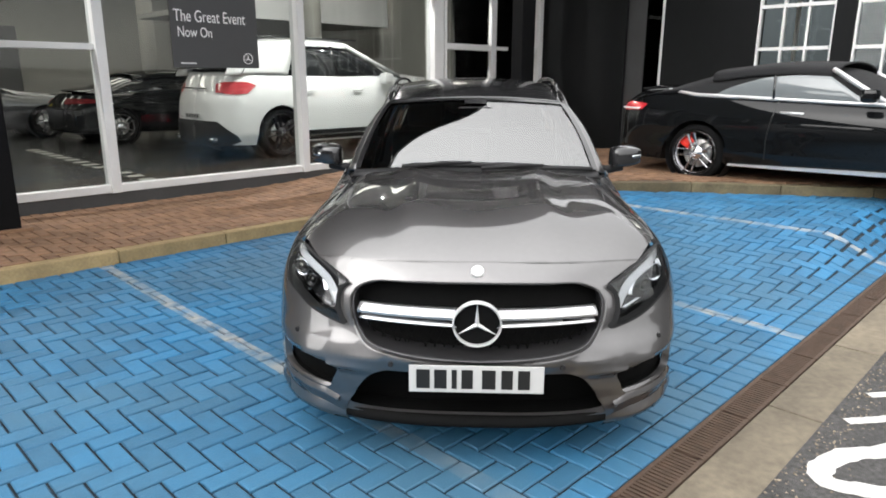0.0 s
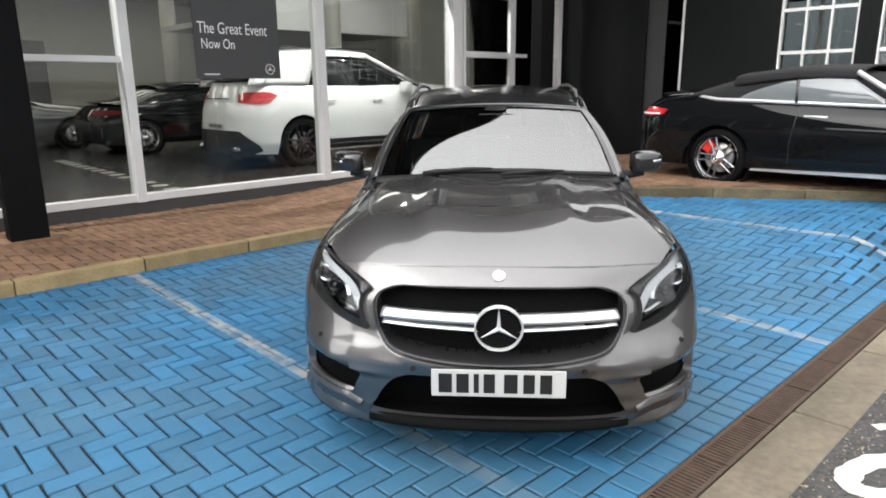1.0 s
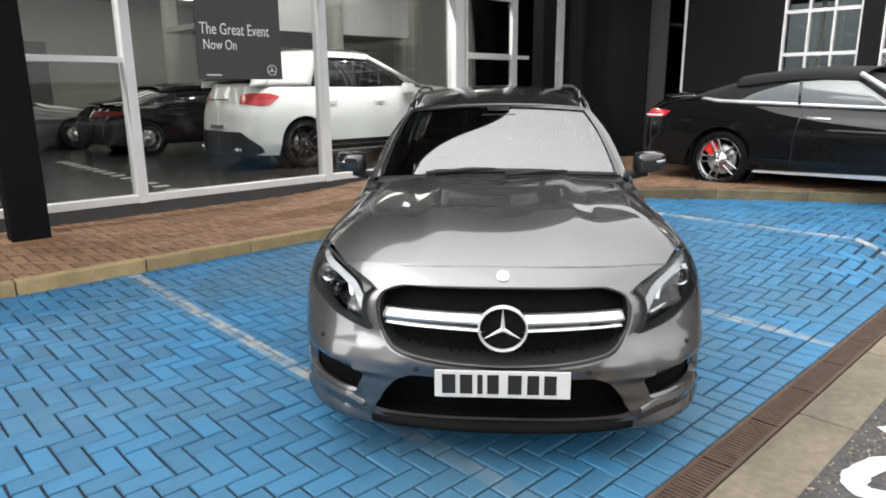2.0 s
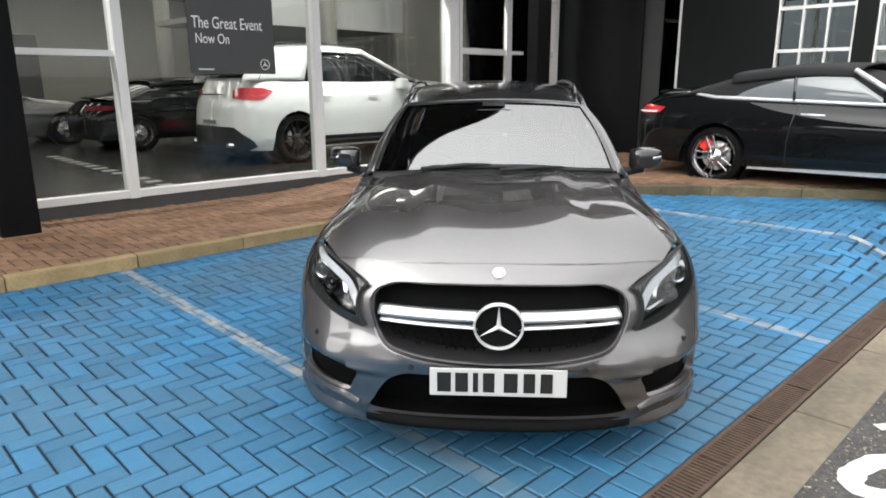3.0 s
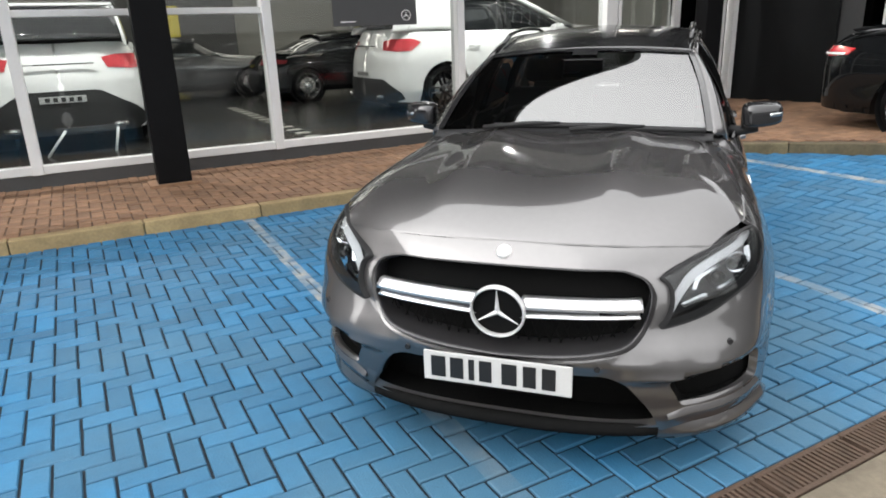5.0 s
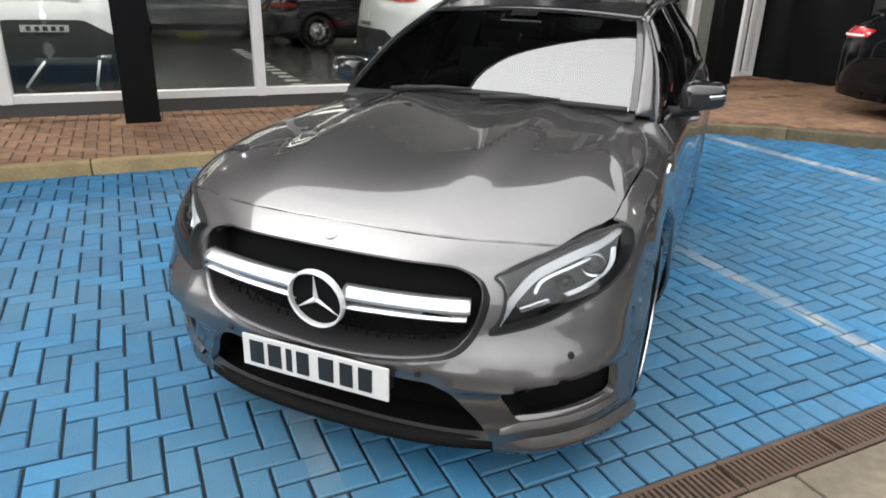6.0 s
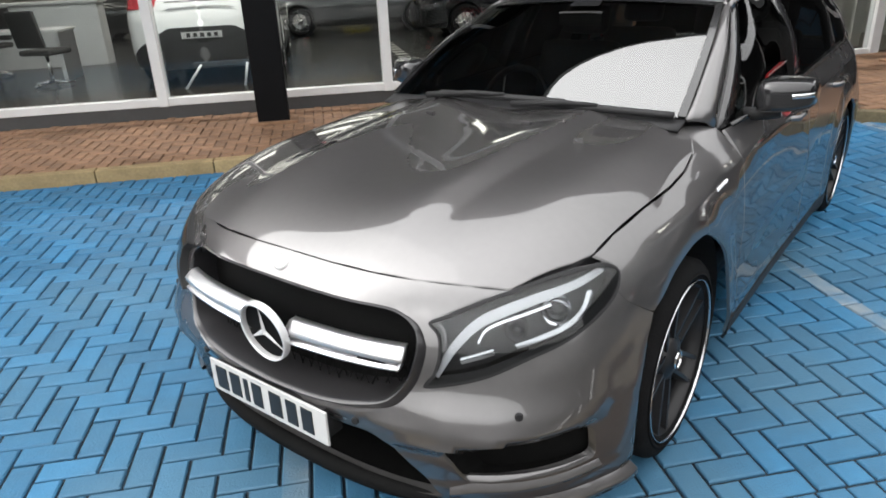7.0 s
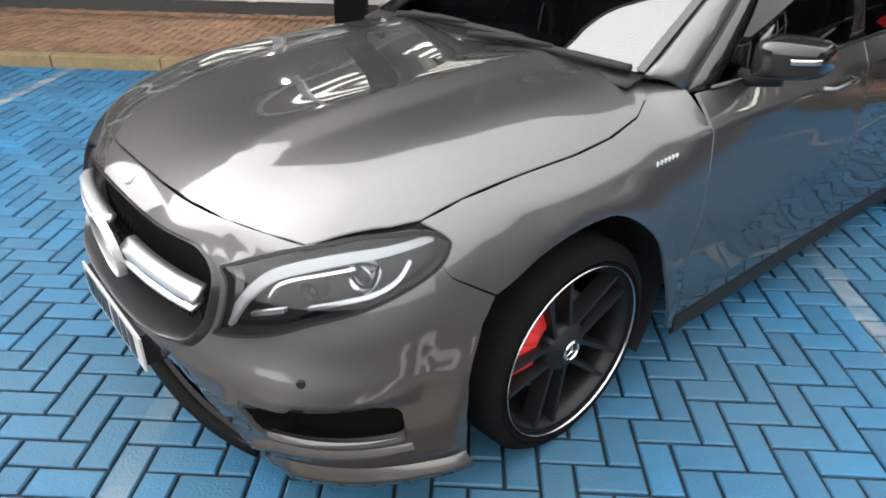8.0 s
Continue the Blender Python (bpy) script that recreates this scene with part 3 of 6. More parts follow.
    # front bumper with grille, intakes
    lamp_in = [(0.80, 0.852), (0.735, 0.838), (0.635, 0.808), (0.585, 0.789), (0.608, 0.762), (0.606, 0.712), (0.586, 0.660), (0.562, 0.627), (0.63, 0.638), (0.735, 0.665), (0.85, 0.704), (0.97, 0.731), (1.10, 0.766), (1.21, 0.802)]
    up = [(S.angle(x, y - 0.005), S.top(x, y - 0.005)) for x, y in hood_half[:6]]
    low = [(1.242, 0.7715), (1.378, 0.7055), (1.325, 0.645), (1.297, 0.55), (1.287, 0.42), (1.262, 0.30), (1.24, 0.215), (1.0, 0.205), (0.80, 0.20), (0.62, 0.20), (0.57, 0.232), (0.3, 0.234), (0.0, 0.234)]
    GRILLE = smooth2([(0.0, 0.806), (0.28, 0.806), (0.42, 0.803), (0.485, 0.793), (0.522, 0.768), (0.530, 0.735), (0.514, 0.67), (0.488, 0.615), (0.445, 0.573), (0.37, 0.553), (0.2, 0.532), (0.0, 0.524)], 48, False)
    CENTRE = smooth2([(0.0, 0.455), (0.2, 0.456), (0.33, 0.457), (0.39, 0.454), (0.455, 0.425), (0.51, 0.36), (0.565, 0.272), (0.55, 0.243), (0.3, 0.240), (0.0, 0.240)], 36, False)
    SIDE = smooth2([(0.610, 0.432), (0.70, 0.456), (0.80, 0.476), (0.93, 0.483), (1.03, 0.474), (1.072, 0.455), (1.084, 0.40), (1.070, 0.352), (1.0, 0.343), (0.85, 0.336), (0.70, 0.327), (0.655, 0.332), (0.63, 0.38)], 52)

    def offset(poly, d, top=None):
        """The closed outline moved outwards by d."""
        fade = top or (lambda z: 1.0)
        n, area = len(poly), sum(p[0] * q[1] - q[0] * p[1] for p, q in zip(poly, poly[1:] + poly[:1]))
        out = []
        for i, (a, z) in enumerate(poly):
            (a0, z0), (a1, z1) = poly[i - 1], poly[(i + 1) % n]
            k = math.hypot(a1 - a0, z1 - z0) or 1.0
            s = d if area > 0 else -d
            s *= fade(z)
            out.append((a + s * (z1 - z0) / k, z - s * (a1 - a0) / k))
        return out

    def ring(outline, rows, top=None):
        """A closed band along an outline of the skin; rows: outward offset and depth."""
        verts, n = [], len(outline)
        for d, depth in rows:
            for a, z in offset(outline, d, top):
                x, y, zz = skin(a, z)
                verts.append((x, y + depth, zz))
        faces = [(j * n + i, j * n + (i + 1) % n, (j + 1) * n + (i + 1) % n, (j + 1) * n + i) for j in range(len(rows) - 1) for i in range(n)]
        return sheet_bm(verts, faces, 0)

    thin_top = lambda z: min(1.0, max(0.10, (0.795 - z) / 0.07))
    panel("front_bumper", both(up + lamp_in + low), skin, M_PAINT, car, "grey metallic front bumper",
          holes=(offset(both(GRILLE), 0.030, thin_top), both(CENTRE), SIDE, [(-a, z) for a, z in SIDE]), step=0.026, edge=0.03)
    part("grille_surround", ring(both(GRILLE), ((0.039, 0.03), (0.030, 0.020), (0.025, 0.015), (0.011, -0.006), (0.009, -0.008), (0.006, -0.006), (0.001, 0.008), (-0.001, 0.13)), thin_top), M_SHADED_FRAME, car, "body-coloured frame round the grille, painted dark for its shade", True)

    def ledge(a0, a1, n, rows, side):
        """A sharp-edged blade along the skin; rows(k): height and reach of each edge at a share of the way."""
        bm = bmesh.new()
        prev = None
        for i in range(n + 1):
            a = a0 + (a1 - a0) * i / n
            line = []
            for z, out in rows(i / n):
                p, q, r = Vector(skin(a, z)), Vector(skin(a + 0.01, z)), Vector(skin(a - 0.01, z))
                nrm = Vector((q.y - r.y, r.x - q.x, 0)).normalized()
                line.append(bm.verts.new(((p.x + nrm.x * out) * side, p.y + nrm.y * out, p.z)))
            if prev:
                for u, v, w, t in zip(prev, prev[1:], line[1:], line):
                    bm.faces.new((u, v, w, t))
            prev = line
        return bm

    def inner(depth):
        def f(a, z):
            x, y, zz = S.at(a, z)
            return x * 0.985, y + depth, zz
        return f

    grown = lambda poly, k: [(a * 1.0 + (a - sum(p[0] for p in poly) / len(poly)) * k, z + (z - sum(p[1] for p in poly) / len(poly)) * k) for a, z in poly]
    panel("grille_backing", both([(a * 1.05, 0.66 + (z - 0.66) * 1.12) for a, z in GRILLE]), inner(0.12), M_VOID, car, "black grille mesh", step=0.05, edge=0)
    # grille honeycomb: fine bars in front of the backing
    gm = bmesh.new()
    for i in range(-24, 25):
        for sgn in (-1, 1):
            pts = []
            for k in range(9):
                z = 0.535 + k * 0.016
                a = i * 0.04 + sgn * (z - 0.66) * 0.5
                if inside(both(GRILLE), a, z):
                    q = Vector(S.at(a, z))
                    pts.append((q.x, q.y + 0.075, z))
            if len(pts) > 1:
                tube_bm(pts, 0.0022, 4, gm)
    part("grille_mesh", gm, M_VOID, car)
    panel("intake_backing", both([(a * 1.05, 0.34 + (z - 0.34) * 1.1) for a, z in CENTRE]), inner(0.16), M_VOID, car, "black lower intake", step=0.05, edge=0)
    part("intake_wall", ring(both(CENTRE), ((0.004, 0.012), (0.004, 0.17))), M_VOID, car, "black walls of the lower intake")
    for sgn in (1, -1):
        part("intake_wall", ring([(a * sgn, z) for a, z in SIDE], ((0.004, 0.012), (0.004, 0.10))), M_VOID, car, "black walls of the side intake")
        panel("side_intake", grown(SIDE, 0.08), inner(0.09), M_VOID, car, "black side intake", step=0.05, edge=0, mirror=sgn < 0)
        blade = ledge(0.605, 1.086, 26, lambda k: ((0.340 + 0.008 * k - 0.03 * max(0.0, 1 - k * 8), -0.014), (0.301 + 0.022 * k - 0.018 * max(0.0, 1 - k * 6), 0.013), (0.288 + 0.026 * k - 0.014 * max(0.0, 1 - k * 6), 0.013), (0.278 + 0.028 * k, -0.012)), sgn)
        part("air_blade", blade, M_PAINT, car, "grey metallic ledge under the side intake", True)
        lipb = ledge(0.585, 1.24, 30, lambda k: ((0.246 + 0.012 * math.sin(math.pi * min(1, k * 1.3)) - 0.02 * max(0.0, 1 - k * 6), -0.004), (0.222 - 0.022 * max(0.0, 1 - k * 5), 0.024 * min(1.0, k * 5)), (0.198 - 0.03 * max(0.0, 1 - k * 5), 0.027 * min(1.0, k * 5)), (0.19 - 0.03 * max(0.0, 1 - k * 5), -0.01)), sgn)
        part("splitter_end", lipb, M_PAINT, car, "grey outer end of the front splitter", True)
    spl = strip(-0.58, 0.58, 24, S, lambda k: 0.205, lambda k: 0.042, lambda k: 0.012 + 0.016 * math.sin(math.pi * k))
    part("front_splitter", spl, M_VOID, car, "", True)

    # grille blades, ring, star
    for sgn in (1, -1):
        for name, z0, z1, h0, h1, a1 in (("grille_blade", 0.672, 0.684, 0.037, 0.035, 0.505), ("grille_blade_lower", 0.645, 0.662, 0.013, 0.015, 0.495)):
            g = strip(0.085, a1, 20, S, lambda k: z0 + (z1 - z0) * k, lambda k: h0 + (h1 - h0) * k, lambda k: 0.004, sgn, 0.022)
            part(name, g, M_SATIN, car, "satin silver grille blade", True)
    badge = strip(0.36, 0.45, 6, S, lambda k: 0.661, lambda k: 0.010, lambda k: -0.008)
    part("grille_badge", badge, M_BLACK_GLOSS, car, "small dark name badge on the grille blade")
    em = bmesh.new()
    tilt = pose(0, -0.012, 0.662, 0, 0, 0) @ Matrix.Rotation(radians(6), 4, "X") @ pose(0, 0, 0, 0, 0, -90)
    lathe_bm([(0.0875, -0.012), (0.0875, 0.006), (0.0895, 0.010), (0.0935, 0.010), (0.0955, 0.004), (0.0955, -0.012)], 48, em, tilt)
    for k in range(3):
        star_arm(em, tilt @ Matrix.Rotation(math.tau * k / 3, 4, "X"), 0.089, 0.0095, 0.0)
    part("front_emblem", em, M_BRIGHT, car, "chrome ring with three arms", False)
    eb = bmesh.new()
    lathe_bm([(0.0, -0.004), (0.088, -0.008)], 48, eb, tilt)
    part("emblem_disc", eb, M_VOID, car)
    hb = bmesh.new()
    n0 = Vector(S.at(0, 0.846))
    lathe_bm([(0.0, 0.006), (0.02, 0.006), (0.026, 0.003), (0.028, -0.004)], 32, hb, Matrix.Translation((0, n0.y, 0.846)) @ Matrix.Rotation(radians(-52), 4, "X") @ pose(0, 0, 0, 0, 0, -90))
    part("bonnet_badge", hb, M_BRIGHT, car, "small round silver badge on the nose", True)

    # number plate with bars in place of its characters
    plate = box("number_plate", -0.26, 0.26, -0.046, -0.038, 0.394, 0.505, M_PLATE, car, "white number plate with black bars", 0.003)
    for i, x in enumerate((-0.205, -0.138, -0.085, -0.035, 0.048, 0.118, 0.183)):
        w = (0.026, 0.024, 0.010, 0.022, 0.026, 0.022, 0.023)[i]
        box("character_bar", x - w, x + w, -0.0485, -0.0455, 0.411, 0.489, M_CHAR, plate)
    box("plate_holder", -0.24, 0.24, -0.038, 0.03, 0.40, 0.50, M_BLACK_PLASTIC, car, "", 0.004)
    for sgn in (1, -1):
        for a, z in ((0.81, 0.562), (0.36, 0.49)):
            q = Vector(skin(a, z))
            sb = bmesh.new()
            lathe_bm([(0.0, 0.004), (0.010, 0.004), (0.012, -0.004)], 16, sb, Matrix.Translation((q.x * sgn, q.y, q.z)) @ pose(0, 0, 0, 0, 0, -90 + sgn * math.degrees(a) * 0.75))
            part("parking_sensor", sb, M_BLACK_PLASTIC, car)

    # headlamps
    LAMP = lamp_in + [(1.258, 0.842), (1.235, 0.863), (1.17, 0.877), (1.01, 0.878), (0.92, 0.870), (0.86, 0.861)]
    LAMP = smooth2(LAMP, 84)

    def lampin(d):
        def f(a, z):
            x, y, zz = S.at(a, z)
            n = Vector((x * 0.7, y - 0.9, 0)).normalized() * d
            return x - n.x, y - n.y, zz
        return f

    for sgn in (1, -1):
        lamp = new("headlamp")
        lamp.parent = car
        lamp["label"] = "clear headlamp with a white light guide"
        mir = sgn < 0
        panel("lamp_housing", grown(LAMP, 0.02), lampin(0.075), M_LAMPBODY, lamp, step=0.04, edge=0, mirror=mir)
        panel("lamp_bezel", LAMP, lampin(-0.002), M_BLACK_PLASTIC, lamp, holes=(offset(LAMP, -0.007),), step=0.03, edge=0.05, mirror=mir)
        panel("lamp_lens", LAMP, lampin(0.001), M_LENS, lamp, step=0.03, edge=0, mirror=mir)
        # light guide: a brow along the top that hooks down at the inner end
        guide = spline([(0.592, 0.645, 0), (0.607, 0.672, 0), (0.648, 0.727, 0), (0.712, 0.777, 0), (0.79, 0.804, 0), (0.91, 0.826, 0), (1.05, 0.838, 0), (1.20, 0.851, 0)], 44)
        g_up, g_dn = [], []
        for i, p in enumerate(guide):
            d = guide[min(i + 1, 43)] - guide[max(i - 1, 0)]
            d.normalize()
            wv = 0.005 + 0.0065 * math.sin(math.pi * (0.12 + 0.8 * i / 43))
            g_up.append((p.x - d.y * wv, p.y + d.x * wv))
            g_dn.append((p.x + d.y * wv, p.y - d.x * wv))
        panel("light_guide", g_up + g_dn[::-1], lampin(0.026), M_DRL, lamp, "white light guide", step=0.02, edge=0.02, mirror=mir)
        for nm, pts, wv in (("lower_trim", [(0.82, 0.722), (0.915, 0.738), (1.0, 0.752), (1.07, 0.776), (1.115, 0.812)], 0.0035),
                            ("inner_trim", [(0.712, 0.735), (0.737, 0.764), (0.785, 0.781), (0.86, 0.795), (0.95, 0.808)], 0.003),
                            ("side_marker", [(0.66, 0.687), (0.705, 0.699), (0.755, 0.712)], 0.005)):
            line = [(p.x, p.y) for p in spline([(x, y, 0) for x, y in pts], 20)]
            panel(nm, [(x, y + wv) for x, y in line] + [(x + 0.002, y - wv) for x, y in line[::-1]], lampin(0.03), M_REFLECTOR, lamp, "bright trim line" if nm != "side_marker" else "bright marker", step=0.02, edge=0.02, mirror=mir)
        for a, z, r in ((0.968, 0.784, 0.036), (0.83, 0.755, 0.026)):
            q = Vector(lampin(0.055)(a, z))
            pb = bmesh.new()
            turn = Matrix.Translation((q.x * sgn, q.y, q.z)) @ pose(0, 0, 0, 0, 0, -90 + sgn * 22)
            lathe_bm([(r, -0.02), (r + 0.002, 0.02), (r - 0.002, 0.023), (r - 0.006, 0.005)], 32, pb, turn)
            part("projector_ring", pb, M_REFLECTOR if r > 0.03 else M_LAMPBODY, lamp, "projector ring", True)
            ball = bmesh.new()
            lathe_bm([(0.001, 0.02), (r * 0.5, 0.014), (r - 0.006, 0.0)], 32, ball, turn)
            part("projector_lens", ball, M_BLACK_GLOSS, lamp, "", True)

    # sides
    side_low = 0.20
    BELT = lambda y: 1.005 + 0.035 * (y - 1.5)
    hood_edge = [(x, y) for x, y in hood_half[5:17]]
    edge3 = [(S.angle(x + 0.004, y), S.top(x + 0.004, y)) for x, y in hood_edge]
    front_arch = [(1.385, 0.708), (1.47, 0.730), (1.58, 0.760), (1.69, 0.779), (1.80, 0.786), (1.90, 0.775), (2.01, 0.715), (2.11, 0.62), (2.19, 0.47), (2.225, 0.30), (2.225, 0.15)]
    rear_arch = [(ya(3.70 + (y - 0.95) * 0.93), 0.347 + (z - 0.347) * 0.95) for y, z in ARCH]
    fender = edge3[4:] + [(ya(1.52), BELT(1.52) + 0.02), (ya(1.56), 0.9), (ya(1.50), 0.6), (ya(1.46), 0.3), (ya(1.46), side_low)]
    fender += [p for p in reversed(smooth2(front_arch, 34, False)) if p[1] > side_low] + [(1.245, 0.774), (1.216, 0.804), (1.264, 0.842), (1.24, 0.866)]
    doors = ((1.56, 2.62, "front_door"), (2.63, 3.48, "rear_door"))
    for sgn in (1, -1):
        mir = sgn < 0
        panel("front_wing", fender, skin, M_PAINT, car, "grey metallic front wing", step=0.03, mirror=mir)
        for y0, y1, nm in doors:
            k = 8
            top = [(ya(y0 + (y1 - y0) * i / k), BELT(y0 + (y1 - y0) * i / k)) for i in range(k + 1)]
            if nm == "front_door":
                poly = top + [(ya(y1), 0.27), (ya(1.475), 0.27), (ya(1.475), 0.35), (ya(1.505), 0.6), (ya(1.565), 0.9)]
            else:
                poly = top + [(ya(3.46), 0.80), (ya(3.38), 0.70), (ya(3.30), 0.60), (ya(3.25), 0.45), (ya(3.23), 0.27), (ya(y0), 0.27)]
            panel(nm, poly, skin, M_PAINT, car, "grey metallic door", step=0.045, mirror=mir)
        quarter = [(ya(3.49), BELT(3.49)), (ya(3.9), BELT(3.9)), (ya(4.3), 1.07), (ya(4.4), 0.95), (ya(4.45), 0.62), (ya(4.45), 0.3), (ya(4.1), side_low)]
        quarter += [p for p in reversed(rear_arch) if p[1] > 0.25] + [(ya(3.26), 0.46), (ya(3.31), 0.60), (ya(3.39), 0.70), (ya(3.47), 0.80)]
        panel("rear_wing", quarter, skin, M_PAINT, car, "grey metallic rear wing", step=0.045, mirror=mir)
        sill = [(ya(1.46), 0.265), (ya(3.24), 0.265), (ya(3.24), 0.16), (ya(1.46), 0.16)]
        panel("sill", sill, skin, M_BLACK_PLASTIC, car, "dark side skirt", step=0.05, shift=0.004, mirror=mir)
        # wheel housings
        for yc, zc in ((0.97, 0.365), (3.70, 0.365)):
            lb = bmesh.new()
            prof = []
            for k in range(21):
                g = math.radians(-30 + 240 * k / 20)
                prof.append((yc + 0.455 * math.cos(g), zc + 0.435 * math.sin(g)))
            rows = [[lb.verts.new((sgn * x, y, z)) for y, z in prof] for x in (0.55, 0.70, 0.862)]
            for q, w in zip(rows, rows[1:]):
                for i in range(20):
                    lb.faces.new((q[i], q[i + 1], w[i + 1], w[i]))
            lb.faces.new(rows[0])
            part("wheel_housing", lb, M_BLACK_PLASTIC, car)
        hq = Vector(S.at(ya(1.337), 0.862))
        for k in range(6):
            wb = box_bm(hq.x + 0.004, hq.x + 0.013, -0.003, 0.003, -0.007, 0.007, 0.001, None, Matrix.Translation((0, hq.y - 0.055 + k * 0.019, 0.862 + 0.001 * k)) @ Matrix.Rotation(radians(-18), 4, "X"))
            if sgn < 0:
                wb.transform(Matrix.Diagonal((-1, 1, 1, 1)))
            part("wing_badge", wb, M_SATIN, car, "small chrome badge")
        for y0 in (2.28, 3.18):
            hq = Vector(S.at(ya(y0), 0.92))
            h = bmesh.new()
            tube_bm([(sgn * (hq.x - 0.01), y0, 0.915), (sgn * (hq.x + 0.035), y0 + 0.03, 0.918), (sgn * (hq.x + 0.038), y0 + 0.12, 0.922), (sgn * (hq.x + 0.035), y0 + 0.2, 0.925), (sgn * (hq.x - 0.01), y0 + 0.23, 0.925)], 0.013, 8, h)
            part("door_handle", h, M_PAINT, car, "", True)

    # rear end
    ye = math.pi / 2 + (4.48 - 0.6 - 0.75)
    for sgn in (1, -1):
        panel("tail_panel", [(ye + 0.62, 1.02), (ye + 1.0, 1.04), (ye + math.pi / 2, 1.04), (ye + math.pi / 2, 0.25), (ye + 1.0, 0.22), (ye + 0.6, 0.22)], skin, M_PAINT, car, "grey metallic tail", step=0.06, edge=0, mirror=sgn < 0)
        panel("tail_lamp", [(ye + 0.55, 0.98), (ye + 1.25, 0.95), (ye + 1.25, 0.83), (ye + 0.5, 0.86)], skin, M_TAIL, car, "red tail lamp", step=0.06, shift=0.006, mirror=sgn < 0)

    # greenhouse
    def screen_row(half, y, ky, z, kz):
        return [(x * half, y + ky * (x * half) ** 2, z - kz * (x * half) ** 2) for x in (-1, -0.78, -0.42, 0, 0.42, 0.78, 1)]

    base = screen_row(0.69, 1.365, 0.075, 1.088, 0.04)
    mid = screen_row(0.645, 1.705, 0.13, 1.284, 0.05)
    head = screen_row(0.575, 2.05, 0.19, 1.444, 0.09)
    v, f = loft([base, mid, head], 25, 14)
    part("windscreen", sheet_bm(v, f, 0), M_SCREEN, car, "glossy windscreen with a black printed border", True)
    # dark printed border of the screen
    def border(s0, s1, q0, q1):
        def at(s, q):
            rows = [Vector(r[0]).lerp(Vector(r[-1]), q) for r in (base, mid, head)]
            for i, r in enumerate((base, mid, head)):
                x = r[0][0] + (r[-1][0] - r[0][0]) * q
                k = (x / r[-1][0]) ** 2
                rows[i] = Vector((x, r[3][1] + (r[-1][1] - r[3][1]) * k, r[3][2] + (r[-1][2] - r[3][2]) * k))
            return rows[0] * (1 - s) * (1 - 2 * s) + rows[1] * 4 * s * (1 - s) + rows[2] * s * (2 * s - 1) + Vector((0, -0.003, 0.006))
        v, f = loft([[at(s0 + (s1 - s0) * i / 6, q0 + (q1 - q0) * j / 12) for j in range(13)] for i in range(7)], 13, 7)
        part("screen_border", sheet_bm(v, f, 0), M_BLACK_GLOSS, car, "black printed border of the windscreen", True)

    border(0.955, 1.0, 0.0, 1.0)
    border(0.0, 0.955, 0.0, 0.022)
    border(0.0, 0.955, 0.978, 1.0)
    border(0.885, 0.955, 0.44, 0.56)
    r1 = [(x, 2.62 + 0.08 * x * x, 1.558 - 0.14 * x * x) for x in (-0.60, -0.46, -0.25, 0, 0.25, 0.46, 0.60)]
    r2 = [(x, 3.36, 1.572 - 0.14 * x * x) for x in (-0.60, -0.46, -0.25, 0, 0.25, 0.46, 0.60)]
    r3 = [(x, 4.07 - 0.38 * x * x, 1.49 - 0.17 * x * x) for x in (-0.56, -0.42, -0.23, 0, 0.23, 0.42, 0.56)]
    v, f = loft([head, r1, r2, r3], 25, 20)
    part("roof", sheet_bm(v, f, 0.02), M_BLACK_GLOSS, car, "black glass panorama roof", True)
    rb = [(-0.72, 4.18, 1.06), (-0.4, 4.30, 1.06), (0, 4.34, 1.06), (0.4, 4.30, 1.06), (0.72, 4.18, 1.06)]
    v, f = loft([[r3[0], r3[2], r3[3], r3[4], r3[6]], rb], 15, 6)
    part("rear_window", sheet_bm(v, f, 0), M_SIDEGLASS, car, "", True)

    def belt3(y):
        x, yy, z = S.at(ya(y), BELT(y))
        return Vector((x - 0.012, y, z))

    def roof3(y):
        k = (y - 2.11) / (3.95 - 2.11)
        return Vector((0.575 + 0.03 * math.sin(math.pi * k) - 0.015 * k, y, lerp_table(((2.11, 1.408), (2.35, 1.462), (2.65, 1.503), (3.0, 1.522), (3.4, 1.518), (3.95, 1.435)), y)))

    for sgn in (1, -1):
        def sided(pts):
            return [Vector((p.x * sgn, p.y, p.z)) for p in pts]

        def window(name, ylow, yhigh, label):
            low = [belt3(ylow[0] + (ylow[1] - ylow[0]) * i / 6) for i in range(7)]
            high = [roof3(yhigh[0] + (yhigh[1] - yhigh[0]) * i / 6) + Vector((0.012, 0, -0.02)) for i in range(7)]
            middle = [(p + q) / 2 + Vector((0.035, 0, 0.0)) for p, q in zip(low, high)]
            v, f = loft([sided(low), sided(middle), sided(high)], 15, 10)
            part(name, sheet_bm(v, f, 0), M_SIDEGLASS, car, label, True)

        window("front_side_window", (1.66, 2.56), (2.20, 2.60), "dark tinted side window")
        window("rear_side_window", (2.66, 3.40), (2.68, 3.42), "dark tinted side window")
        window("quarter_window", (3.50, 3.86), (3.50, 3.72), "dark tinted rear quarter window")

        def pillar(name, low, high, mat, w_low, w_high, bulge):
            lo = [belt3(low[0]), belt3((low[0] + low[1]) / 2) + Vector((w_low, 0, 0)), belt3(low[1])]
            hi = [roof3(high[0]), roof3((high[0] + high[1]) / 2) + Vector((w_high, 0, 0)), roof3(high[1])]
            mi = [(p + q) / 2 + Vector((bulge, 0, 0)) for p, q in zip(lo, hi)]
            v, f = loft([sided(lo), sided(mi), sided(hi)], 7, 10)
            part(name, sheet_bm(v, f, 0.03), mat, car, "", True)

